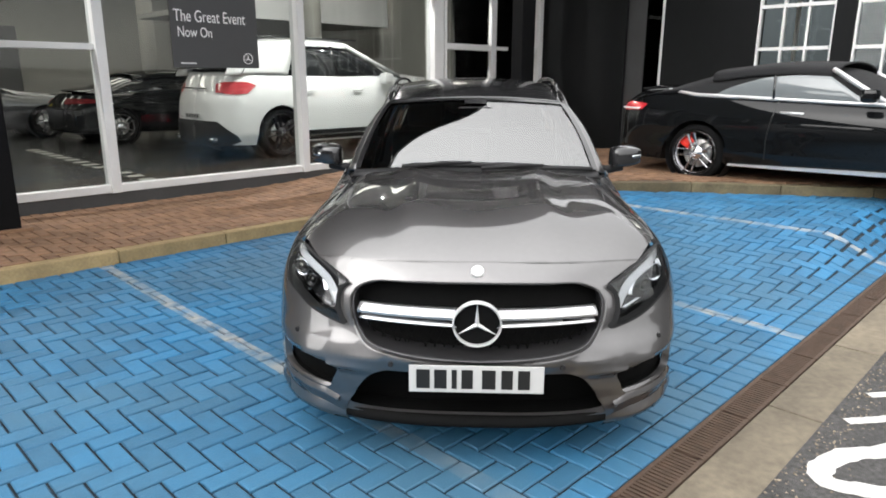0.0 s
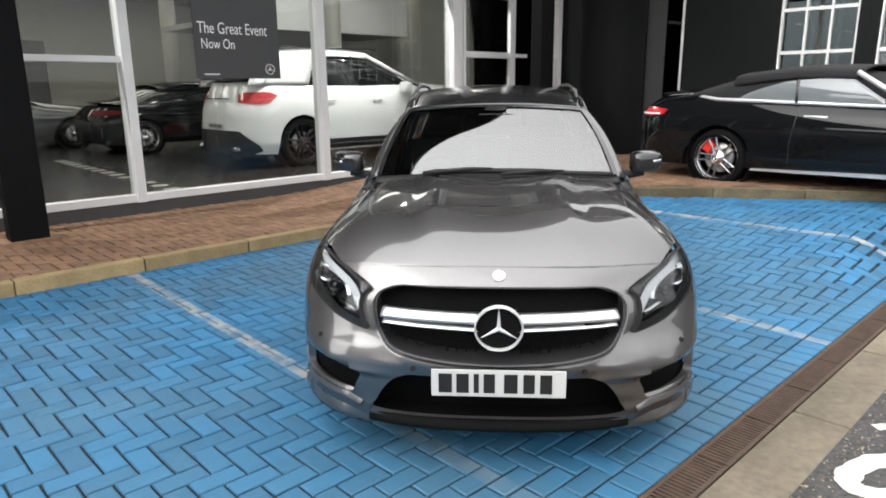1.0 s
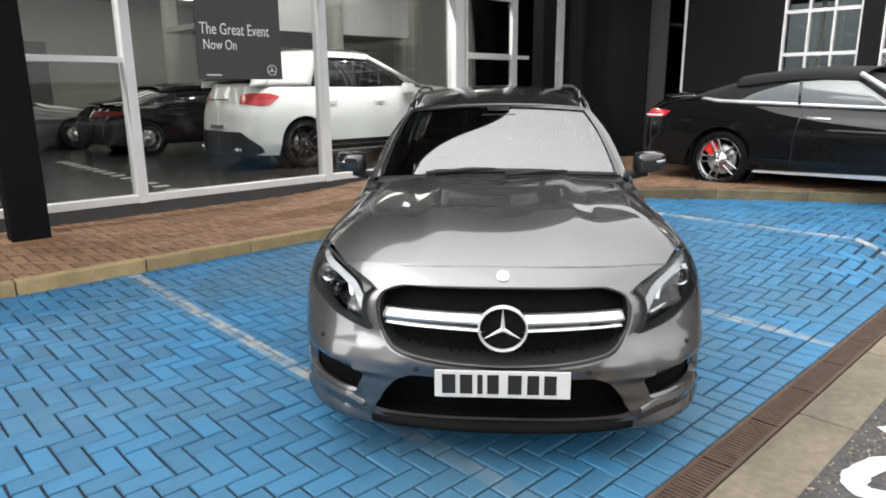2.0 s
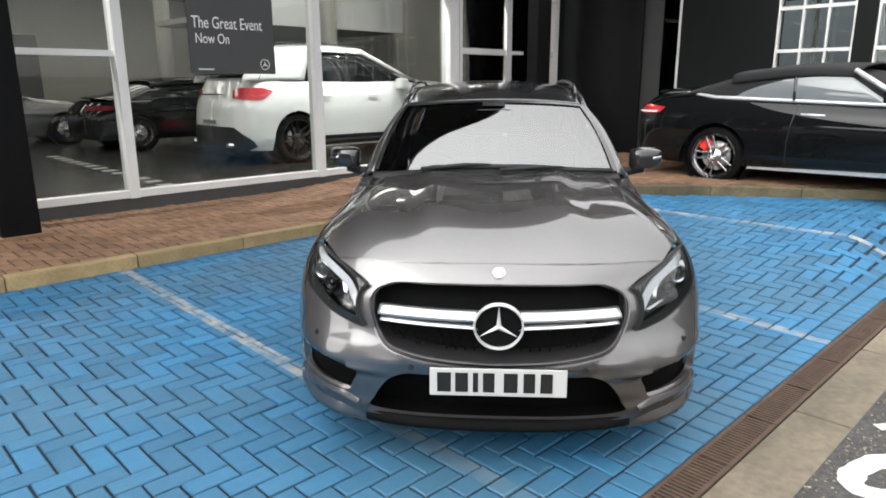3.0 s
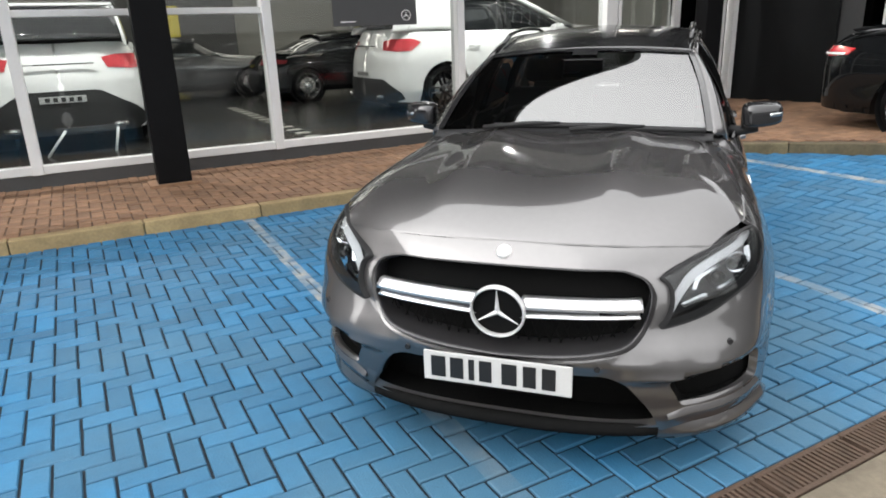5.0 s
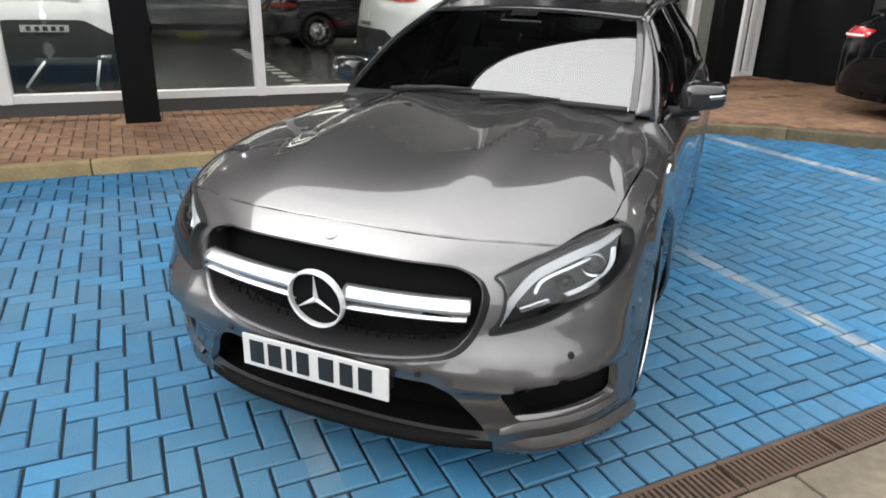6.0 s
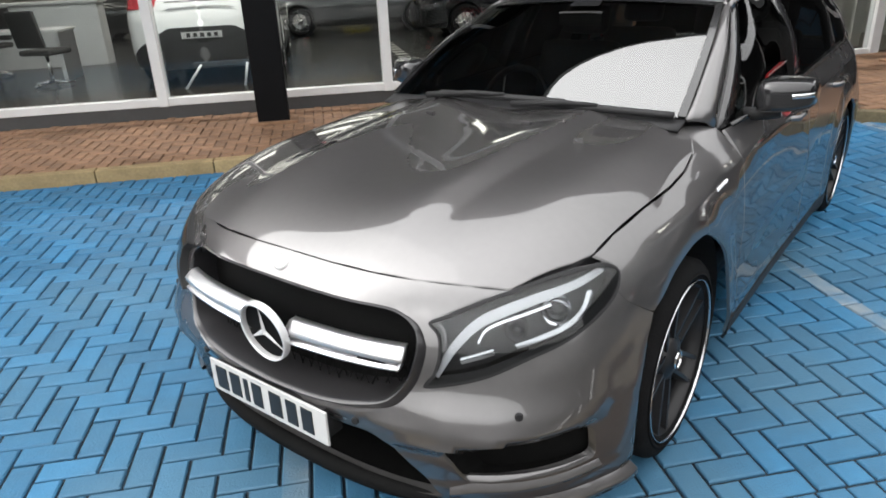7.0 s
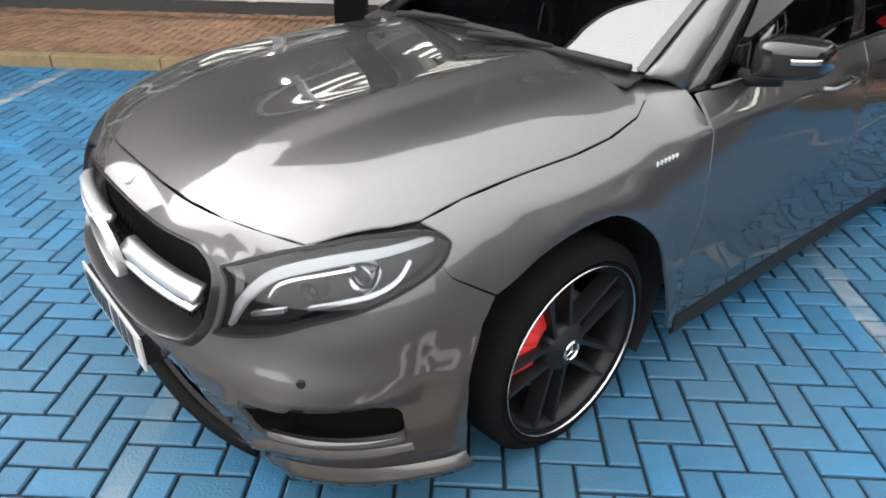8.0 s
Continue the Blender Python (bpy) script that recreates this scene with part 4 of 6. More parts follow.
        pillar("door_pillar", (2.53, 2.68), (2.57, 2.70), M_BLACK_GLOSS, 0.004, 0.004, 0.033)
        pillar("rear_pillar", (3.37, 3.53), (3.39, 3.53), M_BLACK_GLOSS, 0.004, 0.004, 0.033)
        pillar("tail_pillar", (3.82, 4.22), (3.68, 3.95), M_PAINT, 0.004, 0.004, 0.033)
        # front pillar: from the wing to the roof, between screen and side window
        b0, h0 = Vector(base[-1]), Vector(head[-1])
        m0 = Vector(mid[-1])
        outer = [belt3(1.53), Vector((0.70, 1.86, 1.225)), roof3(2.2) + Vector((0.01, 0, -0.012))]
        ridge3 = [(b0 + outer[0]) / 2 + Vector((0.02, 0, 0.015)), (m0 + outer[1]) / 2 + Vector((0.012, -0.01, 0.02)), (h0 + outer[2]) / 2 + Vector((0.008, 0, 0.018))]
        v, f = loft([sided([b0, m0, h0]), sided(ridge3), sided(outer)], 14, 7)
        part("front_pillar", sheet_bm(v, f, 0.02), M_PAINT, car, "grey metallic windscreen pillar", True)
        v, f = loft([sided(outer), sided([belt3(1.68), Vector((0.715, 1.93, 1.222)), roof3(2.26) + Vector((0.012, 0, -0.02))])], 14)
        part("pillar_trim", sheet_bm(v, f, 0.015), M_BLACK_GLOSS, car, "", True)
        # roof side frame and rail
        rows = []
        for off in ((0.0, 0.01), (0.028, 0.004), (0.03, -0.02), (0.012, -0.034)):
            rows.append(sided([roof3(2.11 + 1.84 * i / 8) + Vector((off[0], 0, off[1])) for i in range(9)]))
        v, f = loft(rows, 24, 7)
        part("roof_side", sheet_bm(v, f, 0.01), M_PAINT, car, "grey metallic roof side", True)
        rail = bmesh.new()
        tube_bm(sided([roof3(2.36 + 1.4 * i / 8) + Vector((-0.02, 0, 0.022 + 0.026 * min(1.0, 8 * (i / 8) * (1 - i / 8)))) for i in range(9)]), 0.013, 8, rail)
        part("roof_rail", rail, M_BLACK_GLOSS, car, "dark roof rail", True)
        # belt moulding
        mo = bmesh.new()
        tube_bm([Vector((p.x * sgn, p.y, p.z)) + Vector((sgn * 0.012, 0, 0.004)) for p in (belt3(1.62 + 0.2 * i) for i in range(12))], 0.009, 6, mo)
        part("belt_moulding", mo, M_BLACK_GLOSS, car, "", True)
        # door mirror: housing, glass and foot
        mirror = new("door_mirror")
        mirror.parent = car
        mirror["label"] = "gloss black door mirror with a pale indicator strip"
        secs = []
        for x, hz, hy, cz, cy in ((0.838, 0.042, 0.04, 1.098, 1.79), (0.852, 0.056, 0.060, 1.10, 1.79), (0.89, 0.060, 0.076, 1.104, 1.795), (0.965, 0.056, 0.078, 1.108, 1.815), (1.014, 0.047, 0.064, 1.110, 1.835), (1.030, 0.030, 0.046, 1.108, 1.845)):
            secs.append([(sgn * x, cy - hy, cz - hz * 0.15), (sgn * x, cy - hy * 0.93, cz + hz * 0.72), (sgn * x, cy - hy * 0.5, cz + hz * 0.98), (sgn * x, cy + hy * 0.8, cz + hz),
                         (sgn * x, cy + hy, cz - hz * 0.7), (sgn * x, cy + hy * 0.2, cz - hz), (sgn * x, cy - hy * 0.85, cz - hz * 0.9)])
        v, f = loft(secs, 24, 16, True)
        mb = sheet_bm(v, f, 0)
        for ring in (list(range(24)), list(range(24 * 15, 24 * 16))):
            mb.verts.ensure_lookup_table()
            mb.faces.new([mb.verts[i] for i in ring])
        part("housing", mb, M_BLACK_GLOSS, mirror, "", True)
        v, f = loft([[Vector(s[6]) + Vector((0, -0.004, -0.003)), Vector(s[5]) + Vector((0, 0, -0.006)), Vector(s[4]) + Vector((0, 0.002, -0.004))] for s in secs], 8, 12)
        part("lower_shell", sheet_bm(v, f, 0.006), M_BLACK_PLASTIC, mirror, "black lower shell", True)
        v, f = loft([[Vector(s[0]) + Vector((0, -0.006, 0.002)), Vector(s[0]) + Vector((0, -0.005, 0.018))] for s in secs[3:]], 4, 10)
        part("indicator", sheet_bm(v, f, 0.004), M_REFLECTOR, mirror, "pale indicator strip", True)
        box("mirror_glass", 0.87, 1.00, 1.898, 1.903, 1.06, 1.15, M_CHROME, mirror, "", 0.002, None if sgn > 0 else Matrix.Diagonal((-1, 1, 1, 1)))
        ft = bmesh.new()
        tube_bm([(sgn * 0.78, 1.80, 1.02), (sgn * 0.84, 1.80, 1.025), (sgn * 0.92, 1.805, 1.04)], [0.03, 0.026, 0.024], 8, ft)
        part("foot", ft, M_BLACK_PLASTIC, mirror, "", True)

    # wipers, scuttle, washers
    v, f = loft([[(x, y - 0.0, z - 0.004) for x, y, z in base], [(x, y - 0.075, z - 0.028) for x, y, z in base]], 25)
    part("scuttle", sheet_bm(v, f, 0.01), M_BLACK_PLASTIC, car, "black scuttle panel", True)
    for pts, nm in (([(-0.36, 1.335, 1.100), (0.0, 1.325, 1.106), (0.24, 1.335, 1.104)], "w"), ([(0.08, 1.322, 1.096), (0.40, 1.342, 1.090), (0.655, 1.376, 1.080)], "w")):
        wp = bmesh.new()
        line = spline(pts, 14)
        tube_bm(line, 0.0145, 6, wp)
        wiper = part("wiper", wp, M_BLACK_PLASTIC, car, "black wiper at rest", True)
        arm = bmesh.new()
        tube_bm([line[6] + Vector((0, -0.004, 0.012)), line[3] + Vector((0.02, -0.02, 0.014)), line[0] + Vector((-0.05, -0.035, -0.006))], [0.008, 0.011, 0.014], 6, arm)
        part("wiper_arm", arm, M_BLACK_PLASTIC, wiper, "", True)
    for x in (-0.22, 0.22):
        zt = hoodmap(x, 1.08)[2]
        wb = bmesh.new()
        box_bm(x - 0.018, x + 0.018, 1.072, 1.088, zt - 0.004, zt + 0.008, 0.003, wb)
        part("washer_jet", wb, M_BLACK_PLASTIC, car)

    # wheels
    for y in (0.972, 3.70):
        for sgn in (1, -1):
            wheel(car, sgn * 0.893, y, 0.352, 0.275, 0.235, sgn, 5, M_RIM, M_RIM, twin=True, each=True)
    under = bmesh.new()
    box_bm(-0.70, 0.70, 0.30, 4.25, 0.20, 0.30, 0.02, under)
    box_bm(-0.50, 0.50, 0.30, 1.30, 0.25, 0.62, 0.02, under)
    box_bm(-0.50, 0.50, 0.12, 0.34, 0.205, 0.222, 0.004, under)
    part("underbody", under, M_BLACK_PLASTIC, car)

    # cabin
    cab = bmesh.new()
    box_bm(-0.74, 0.74, 1.50, 4.0, 0.30, 0.42, 0.02, cab)
    part("cabin_floor", cab, M_INTERIOR, car)
    v, f = loft([[(-0.70, 1.36, 1.00), (0, 1.20, 1.03), (0.70, 1.36, 1.00)], [(-0.72, 1.62, 1.02), (0, 1.52, 1.05), (0.72, 1.62, 1.02)], [(-0.74, 1.80, 0.98), (0, 1.76, 1.01), (0.74, 1.80, 0.98)], [(-0.74, 1.84, 0.70), (0, 1.82, 0.70), (0.74, 1.84, 0.70)]], 13, 14)
    part("dashboard", sheet_bm(v, f, 0.01), M_INTERIOR, car, "black dashboard", True)
    sw = bmesh.new()
    tilt2 = Matrix.Translation((-0.38, 1.98, 0.95)) @ Matrix.Rotation(radians(-25), 4, "X")
    ring = [tilt2 @ Vector((0.18 * math.cos(k * math.tau / 28), 0, 0.18 * math.sin(k * math.tau / 28))) for k in range(28)]
    tube_bm(ring, 0.016, 8, sw, True)
    tube_bm([tilt2 @ Vector((-0.17, 0, 0)), tilt2 @ Vector((0, 0.01, -0.01)), tilt2 @ Vector((0.17, 0, 0))], [0.016, 0.05, 0.016], 8, sw)
    part("steering_wheel", sw, M_INTERIOR, car, "", True)
    for x in (-0.38, 0.38):
        for y, nm in ((2.35, "front_seat"), (3.15, "rear_seat")):
            seat = bmesh.new()
            box_bm(x - 0.25, x + 0.25, y - 0.30, y + 0.22, 0.50, 0.66, 0.05, seat)
            box_bm(x - 0.24, x + 0.24, -0.07, 0.07, 0.0, 0.60, 0.05, seat, Matrix.Translation((0, y + 0.20, 0.60)) @ Matrix.Rotation(radians(-16), 4, "X"))
            box_bm(x - 0.13, x + 0.13, -0.05, 0.05, 0.64, 0.80, 0.04, seat, Matrix.Translation((0, y + 0.20, 0.60)) @ Matrix.Rotation(radians(-16), 4, "X"))
            part(nm, seat, M_INTERIOR, car, "black leather seat", True)
    im = bmesh.new()
    box_bm(-0.11, 0.11, 1.93, 1.95, 1.335, 1.395, 0.01, im)
    part("rear_view_mirror", im, M_BLACK_PLASTIC, car)
    # the body behind the front doors' middle is longer and a little wider than the common shell
    for ob in car.children:
        if ob.type == "MESH":
            for v in ob.data.vertices:
                if v.co.y > 2.3:
                    d = v.co.y - 2.3
                    v.co.x *= 1 + 0.013 * d
                    v.co.y = 2.3 + d * 1.12
        elif ob.location.y > 3.0:
            ob.location = (ob.location.x * 1.02, 2.3 + (ob.location.y - 2.3) * 1.12, ob.location.z)
    return car


main_car()


# ---- ground levels ----
def rise(x):
    k = min(1.0, max(0.0, (x - 5.2) / 3.4))
    return k * k * (3 - 2 * k)


def ground_z(x, y):
    """Level along the drain, climbing towards the side wing behind it."""
    k = min(1.0, max(0.0, (y - 1.15) / 0.6))
    return 0.26 * rise(x) * k * k * (3 - 2 * k)


def pave_z(x, y):
    return 0.11 + rise(x) * (0.26 - 0.09 * min(1.0, max(0.0, (y - 4.0) / 4.0)))


KERB_Y = 5.95
CORNER = (6.90, KERB_Y)
RIGHT_DIR = Vector((0.562, -0.827, 0))
RIGHT_N = Vector((0.827, 0.562, 0))


def right_of_kerb(x, y, off=0.0):
    return (Vector((x, y, 0)) - Vector((*CORNER, 0))).dot(RIGHT_N) > off


def sheet(name, x0, x1, y0, y1, step, zf, mat, keep=None, label="", category="", kind="structure"):
    nx, ny = max(1, round((x1 - x0) / step)), max(1, round((y1 - y0) / step))
    verts = [(x0 + (x1 - x0) * i / nx, y0 + (y1 - y0) * j / ny) for j in range(ny + 1) for i in range(nx + 1)]
    faces = []
    for j in range(ny):
        for i in range(nx):
            cx, cy = x0 + (x1 - x0) * (i + 0.5) / nx, y0 + (y1 - y0) * (j + 0.5) / ny
            if keep is None or keep(cx, cy):
                a = j * (nx + 1) + i
                faces.append((a, a + 1, a + nx + 2, a + nx + 1))
    ob = piece(name, [(x, y, zf(x, y)) for x, y in verts], faces, mat, None, "", True)
    return tagged(ob, label, category, "", kind)


tagged(piece("ground", [(-400, -400, -0.06), (400, -400, -0.06), (400, 400, -0.06), (-400, 400, -0.06)], [(0, 1, 2, 3)], M_TARMAC), "plain dark tarmac reaching the distance", "ground", "", "structure")
road = sheet("road", -14, 22, -16, 0.74, 0.45, ground_z, M_TARMAC, None, "dark worn tarmac service road", "road")
forecourt = sheet("forecourt", -8, 13, 1.149, KERB_Y + 0.1, 0.12, lambda x, y: ground_z(x, y) - 0.012, M_JOINT, lambda x, y: not right_of_kerb(x, y, 0.1), "blue painted block paving laid in herringbone", "paving")
pavement = sheet("pavement", -8, 18, -6, 8.5, 0.15, lambda x, y: pave_z(x, y) - 0.012, M_JOINT_BROWN, lambda x, y: (y > KERB_Y + 0.06 and x < CORNER[0] + 0.3) or right_of_kerb(x, y, 0.06), "red-brown block pavement before the showroom", "pavement")


# ---- kerbs, drain, concrete channel ----
def kerb_stone(name, m, length, parent, drop, mat=M_KERB):
    b = box_bm(0.004, length - 0.004, 0, 0.125, -drop, 0.0, 0.012, None, None)
    b.transform(m)
    return part(name, b, mat, parent)


kerb = thing("kerb", Matrix(), "sandy concrete kerb stones with worn edges", "kerb", "", "structure")
x = -7.13
while x < CORNER[0]:
    kerb_stone("kerb_stone", Matrix.Translation((x, KERB_Y, pave_z(x, KERB_Y) + 0.002)), min(1.0, CORNER[0] - x), kerb, 0.2)
    x += 1.0
for i in range(9):
    p = Vector((*CORNER, 0)) + RIGHT_DIR * (i * 1.0)
    q = p + RIGHT_DIR
    z0, z1 = pave_z(p.x, p.y), pave_z(q.x, q.y)
    kerb_stone("kerb_stone", Matrix.Translation((p.x, p.y, z0)) @ pose(0, 0, 0, 0, 0, math.degrees(math.atan2(RIGHT_DIR.y, RIGHT_DIR.x))) @ Matrix.Rotation(-math.atan2(z1 - z0, 1.0), 4, "Y"), 1.0, kerb, 0.22, M_KERB_DARK)

channel = thing("concrete_channel", Matrix(), "row of stained concrete channel slabs beside the drain", "kerb", "", "structure")
x = -6.86
while x < 12:
    s = box_bm(x + 0.006, x + 1.1 - 0.006, 0.735, 0.985, -0.1, 0.004, 0.01)
    part("slab", s, M_CONCRETE, channel)
    x += 1.1

drain = thing("drain_channel", Matrix(), "rusty slotted iron drain running along the forecourt", "drain", "", "structure")
x = -5.07
while x < 11.0:
    box("drain_bed", x, x + 0.5, 0.99, 1.148, -0.12, -0.03, M_IRON, drain)
    g = bmesh.new()
    box_bm(x + 0.003, x + 0.497, 0.992, 1.012, -0.03, 0.002, 0.003, g)
    box_bm(x + 0.003, x + 0.497, 1.126, 1.146, -0.03, 0.002, 0.003, g)
    k = x + 0.012
    while k < x + 0.48:
        box_bm(k, k + 0.013, 1.010, 1.128, -0.025, 0.0, 0.0, g)
        k += 0.0255
    part("grating", g, M_IRON, drain)
    x += 0.5

# road lettering: only fragments of worn strokes come into view
paint = thing("road_marking", Matrix(), "worn white painted letter strokes on the road", "road marking", "", "structure")


def stroke(points, width):
    """A flat worn stroke on the road along points."""
    pts = [Vector((x, y, 0)) for x, y in points]
    line = spline(pts, 30)
    verts, faces = [], []
    for i, p in enumerate(line):
        d = (line[min(i + 1, 29)] - line[max(i - 1, 0)]).normalized()
        n = Vector((-d.y, d.x, 0))
        w = width * (1 + 0.09 * math.sin(i * 2.3) + 0.06 * math.sin(i * 5.1)) / 2
        for s in (-1, 1):
            verts.append((p.x + n.x * w * s, p.y + n.y * w * s, 0.004))
    for i in range(29):
        faces.append((2 * i, 2 * i + 1, 2 * i + 3, 2 * i + 2))
    bm = sheet_bm(verts, faces, 0.002)
    return part("letter_stroke", bm, M_ROADPAINT, paint)


stroke([(4.34, 0.33), (4.06, 0.462), (3.93, 0.565), (3.78, 0.618), (3.665, 0.615), (3.625, 0.56), (3.66, 0.47), (3.75, 0.32)], 0.095)
stroke([(4.235, 0.66), (4.40, 0.53), (4.62, 0.38)], 0.055)
stroke([(4.62, 0.655), (4.74, 0.56)], 0.05)


# ---- block paving: near blocks singly, the rest joined ----
def block_mesh(name, lx, ly, mat):
    c = 0.005
    h = 0.011
    v = [(-lx, -ly, -0.03), (lx, -ly, -0.03), (lx, ly, -0.03), (-lx, ly, -0.03), (-lx, -ly, h - c), (lx, -ly, h - c), (lx, ly, h - c), (-lx, ly, h - c),
         (-lx + c, -ly + c, h), (lx - c, -ly + c, h), (lx - c, ly - c, h), (-lx + c, ly - c, h)]
    f = [(0, 1, 5, 4), (1, 2, 6, 5), (2, 3, 7, 6), (3, 0, 4, 7), (4, 5, 9, 8), (5, 6, 10, 9), (6, 7, 11, 10), (7, 4, 8, 11), (8, 9, 10, 11)]
    return v, f, mesh_of(name, v, f, mat)


def lay_blocks(cells, size, zf, mats, parent, near, rng, rest_label):
    """cells: centre x, y, half sizes. Those that near picks become parts, up to 300; the others one joined part."""
    gap = 0.0058
    shared = {}
    rv, rf = [], []
    count = 0
    for x, y, hx, hy in cells:
        key = (round(hx, 3), round(hy, 3))
        if key not in shared:
            shared[key] = block_mesh("block", hx - gap, hy - gap, mats[0])
        v, f, me = shared[key]
        dz, tx, ty = rng.uniform(-0.0025, 0.002), rng.uniform(-0.012, 0.012), rng.uniform(-0.012, 0.012)
        z = zf(x, y) - 0.011
        slope = math.atan((zf(x + 0.1, y) - zf(x - 0.1, y)) / 0.2)
        lean = math.atan((zf(x, y + 0.1) - zf(x, y - 0.1)) / 0.2)
        m = Matrix.Translation((x, y, z + dz)) @ Euler((tx + lean, ty - slope, rng.uniform(-0.008, 0.008))).to_matrix().to_4x4()
        if count < 300 and near(x, y):
            ob = new("block", me)
            ob.parent = parent
            ob.matrix_local = m
            count += 1
        else:
            b = len(rv)
            rv += [m @ Vector(q) for q in v]
            rf += [tuple(b + i for i in q) for q in f]
    rest = piece("further_blocks", rv, rf, mats[1], parent, rest_label)
    rest["kind"] = "stuff"


def herringbone(x0, x1, y0, y1, u, keep):
    out = []
    for i in range(int((x1 - x0) / u)):
        for j in range(int((y1 - y0) / u)):
            c = (i + j) % 4
            if c == 0:
                q = (x0 + (i + 1) * u, y0 + (j + 0.5) * u, u, u / 2)
            elif c == 2:
                q = (x0 + (i + 0.5) * u, y0 + (j + 1) * u, u / 2, u)
            elif c == 3 and j == 0:
                q = (x0 + (i + 0.5) * u, y0 + 0.5 * u, u / 2, u / 2)
            else:
                continue
            if keep(q[0], q[1]):
                out.append(q)
    return out


def build_paving():
    rng = random.Random(5)
    u = 0.1075
    cells = herringbone(-6.6475, 11.5, 1.300, KERB_Y + 0.2, u, lambda x, y: not right_of_kerb(x, y, 0.03) and y < KERB_Y + 0.08)
    n = int(17 / u)
    cells += [(-6.59 + (i + 0.5) * 0.11, 1.225, 0.055, 0.075) for i in range(n)]
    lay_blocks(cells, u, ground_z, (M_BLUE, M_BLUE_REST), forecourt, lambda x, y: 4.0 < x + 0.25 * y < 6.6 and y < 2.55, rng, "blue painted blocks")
    red = herringbone(-4.0, 12.0, KERB_Y + 0.13, 8.28, u, lambda x, y: x < CORNER[0] + 0.2 or right_of_kerb(x, y, 0.16))
    red += herringbone(CORNER[0] + 0.3, 14.0, -1.0, KERB_Y + 0.12, u, lambda x, y: right_of_kerb(x, y, 0.2))
    lay_blocks(red, u, pave_z, (M_PAVE, M_PAVE_REST), pavement, lambda x, y: 0.4 < x < 3.4 and 6.0 < y < 7.3, rng, "red-brown blocks")


# ---- showroom building ----
WALL_Y = 8.30
FLOOR_Z = 0.28
PITCH = 2.65
EAVE = 5.4
SIDE_TOP = 3.6

front = thing("wall_front", Matrix(), "glazed showroom front in white frames", "wall", "", "structure")
# Unseen header added to stop sky light leaking in above the glazing
box("header", -9.6, 12.1, WALL_Y - 0.02, WALL_Y + 0.16, EAVE - 0.6, EAVE - 0.2, M_CLAD, front, "unseen dark panel added to close the sky gap over the glazing")
box("plinth", -9.6, 12.1, WALL_Y - 0.03, WALL_Y + 0.12, -0.1, 0.25, M_SHOPDARK, front, "dark plinth")


def glazing(name, x0, x1, z0, z1, rails, label):
    """One bay between two mullions: sill, head, rails and panes."""
    w = thing(name, Matrix(), label, "window", "showroom window bays", "structure")
    box("window_sill", x0, x1, WALL_Y - 0.05, WALL_Y + 0.09, z0, z0 + 0.09, M_FRAME, w, "", 0.006)
    cuts = [z0 + 0.09] + [v for r in rails for v in (r - 0.035, r + 0.035)] + [z1]
    for r in rails:
        box("transom", x0 + 0.035, x1 - 0.035, WALL_Y - 0.035, WALL_Y + 0.07, r - 0.035, r + 0.035, M_FRAME, w, "", 0.005)
    for a, b in zip(cuts[::2], cuts[1::2]):
        box("pane", x0 + 0.03, x1 - 0.03, WALL_Y + 0.010, WALL_Y + 0.014, a, b, M_SHOPGLASS, w).visible_shadow = False
    return w


for i in range(-4, 3):
    x0 = 3.71 + PITCH * (i - 1)
    rails = (1.90, 3.4) if i <= 0 else (3.0,)
    glazing("window_%d" % (i + 5), x0, x0 + PITCH, 0.25, EAVE - 0.6, rails, "tall clear showroom window in white frames")
for i in range(-5, 3):
    x0 = 3.71 + PITCH * i
    box("mullion", x0 - 0.055, x0 + 0.055, WALL_Y - 0.10, WALL_Y + 0.10, 0.25, EAVE - 0.6, M_FRAME, front, "", 0.006)
box("mullion", 3.71 + PITCH * 2 + 0.036, 3.71 + PITCH * 2 + 0.22, WALL_Y - 0.03, WALL_Y + 0.16, 0.2, EAVE - 0.6, M_FRAME, front, "broad white frame post", 0.006)

# entrance between the glazing and the dark side wall
entrance = thing("door_1", Matrix(), "glazed entrance in white frames", "door", "", "structure")
for x0, x1 in ((9.24, 9.30), (10.44, 10.58), (11.56, 11.66), (11.86, 11.98)):
    box("door_frame", x0, x1, WALL_Y - 0.05, WALL_Y + 0.1, 0.25, EAVE - 0.6, M_FRAME, entrance, "", 0.006)
for z in (0.29, 2.10, 3.1):
    box("door_rail", 9.30, 10.44, WALL_Y - 0.03, WALL_Y + 0.08, z - 0.05, z + 0.05, M_FRAME, entrance, "", 0.005)
    box("door_rail", 11.66, 11.86, WALL_Y - 0.03, WALL_Y + 0.08, z - 0.05, z + 0.05, M_FRAME, entrance, "", 0.005)
box("door_handle", 10.58, 10.9, WALL_Y - 0.06, WALL_Y - 0.02, 2.07, 2.13, M_FRAME, entrance)
box("door_handle", 11.36, 11.56, WALL_Y - 0.06, WALL_Y - 0.02, 2.07, 2.13, M_FRAME, entrance)
box("pane", 9.30, 10.44, WALL_Y + 0.010, WALL_Y + 0.014, 0.34, 2.05, M_SHOPGLASS, entrance).visible_shadow = False
box("pane", 9.30, 10.44, WALL_Y + 0.010, WALL_Y + 0.014, 2.15, 3.05, M_SHOPGLASS, entrance).visible_shadow = False
box("pane", 10.58, 11.56, WALL_Y + 0.010, WALL_Y + 0.014, 0.30, 4.6, M_SHOPGLASS, entrance).visible_shadow = False

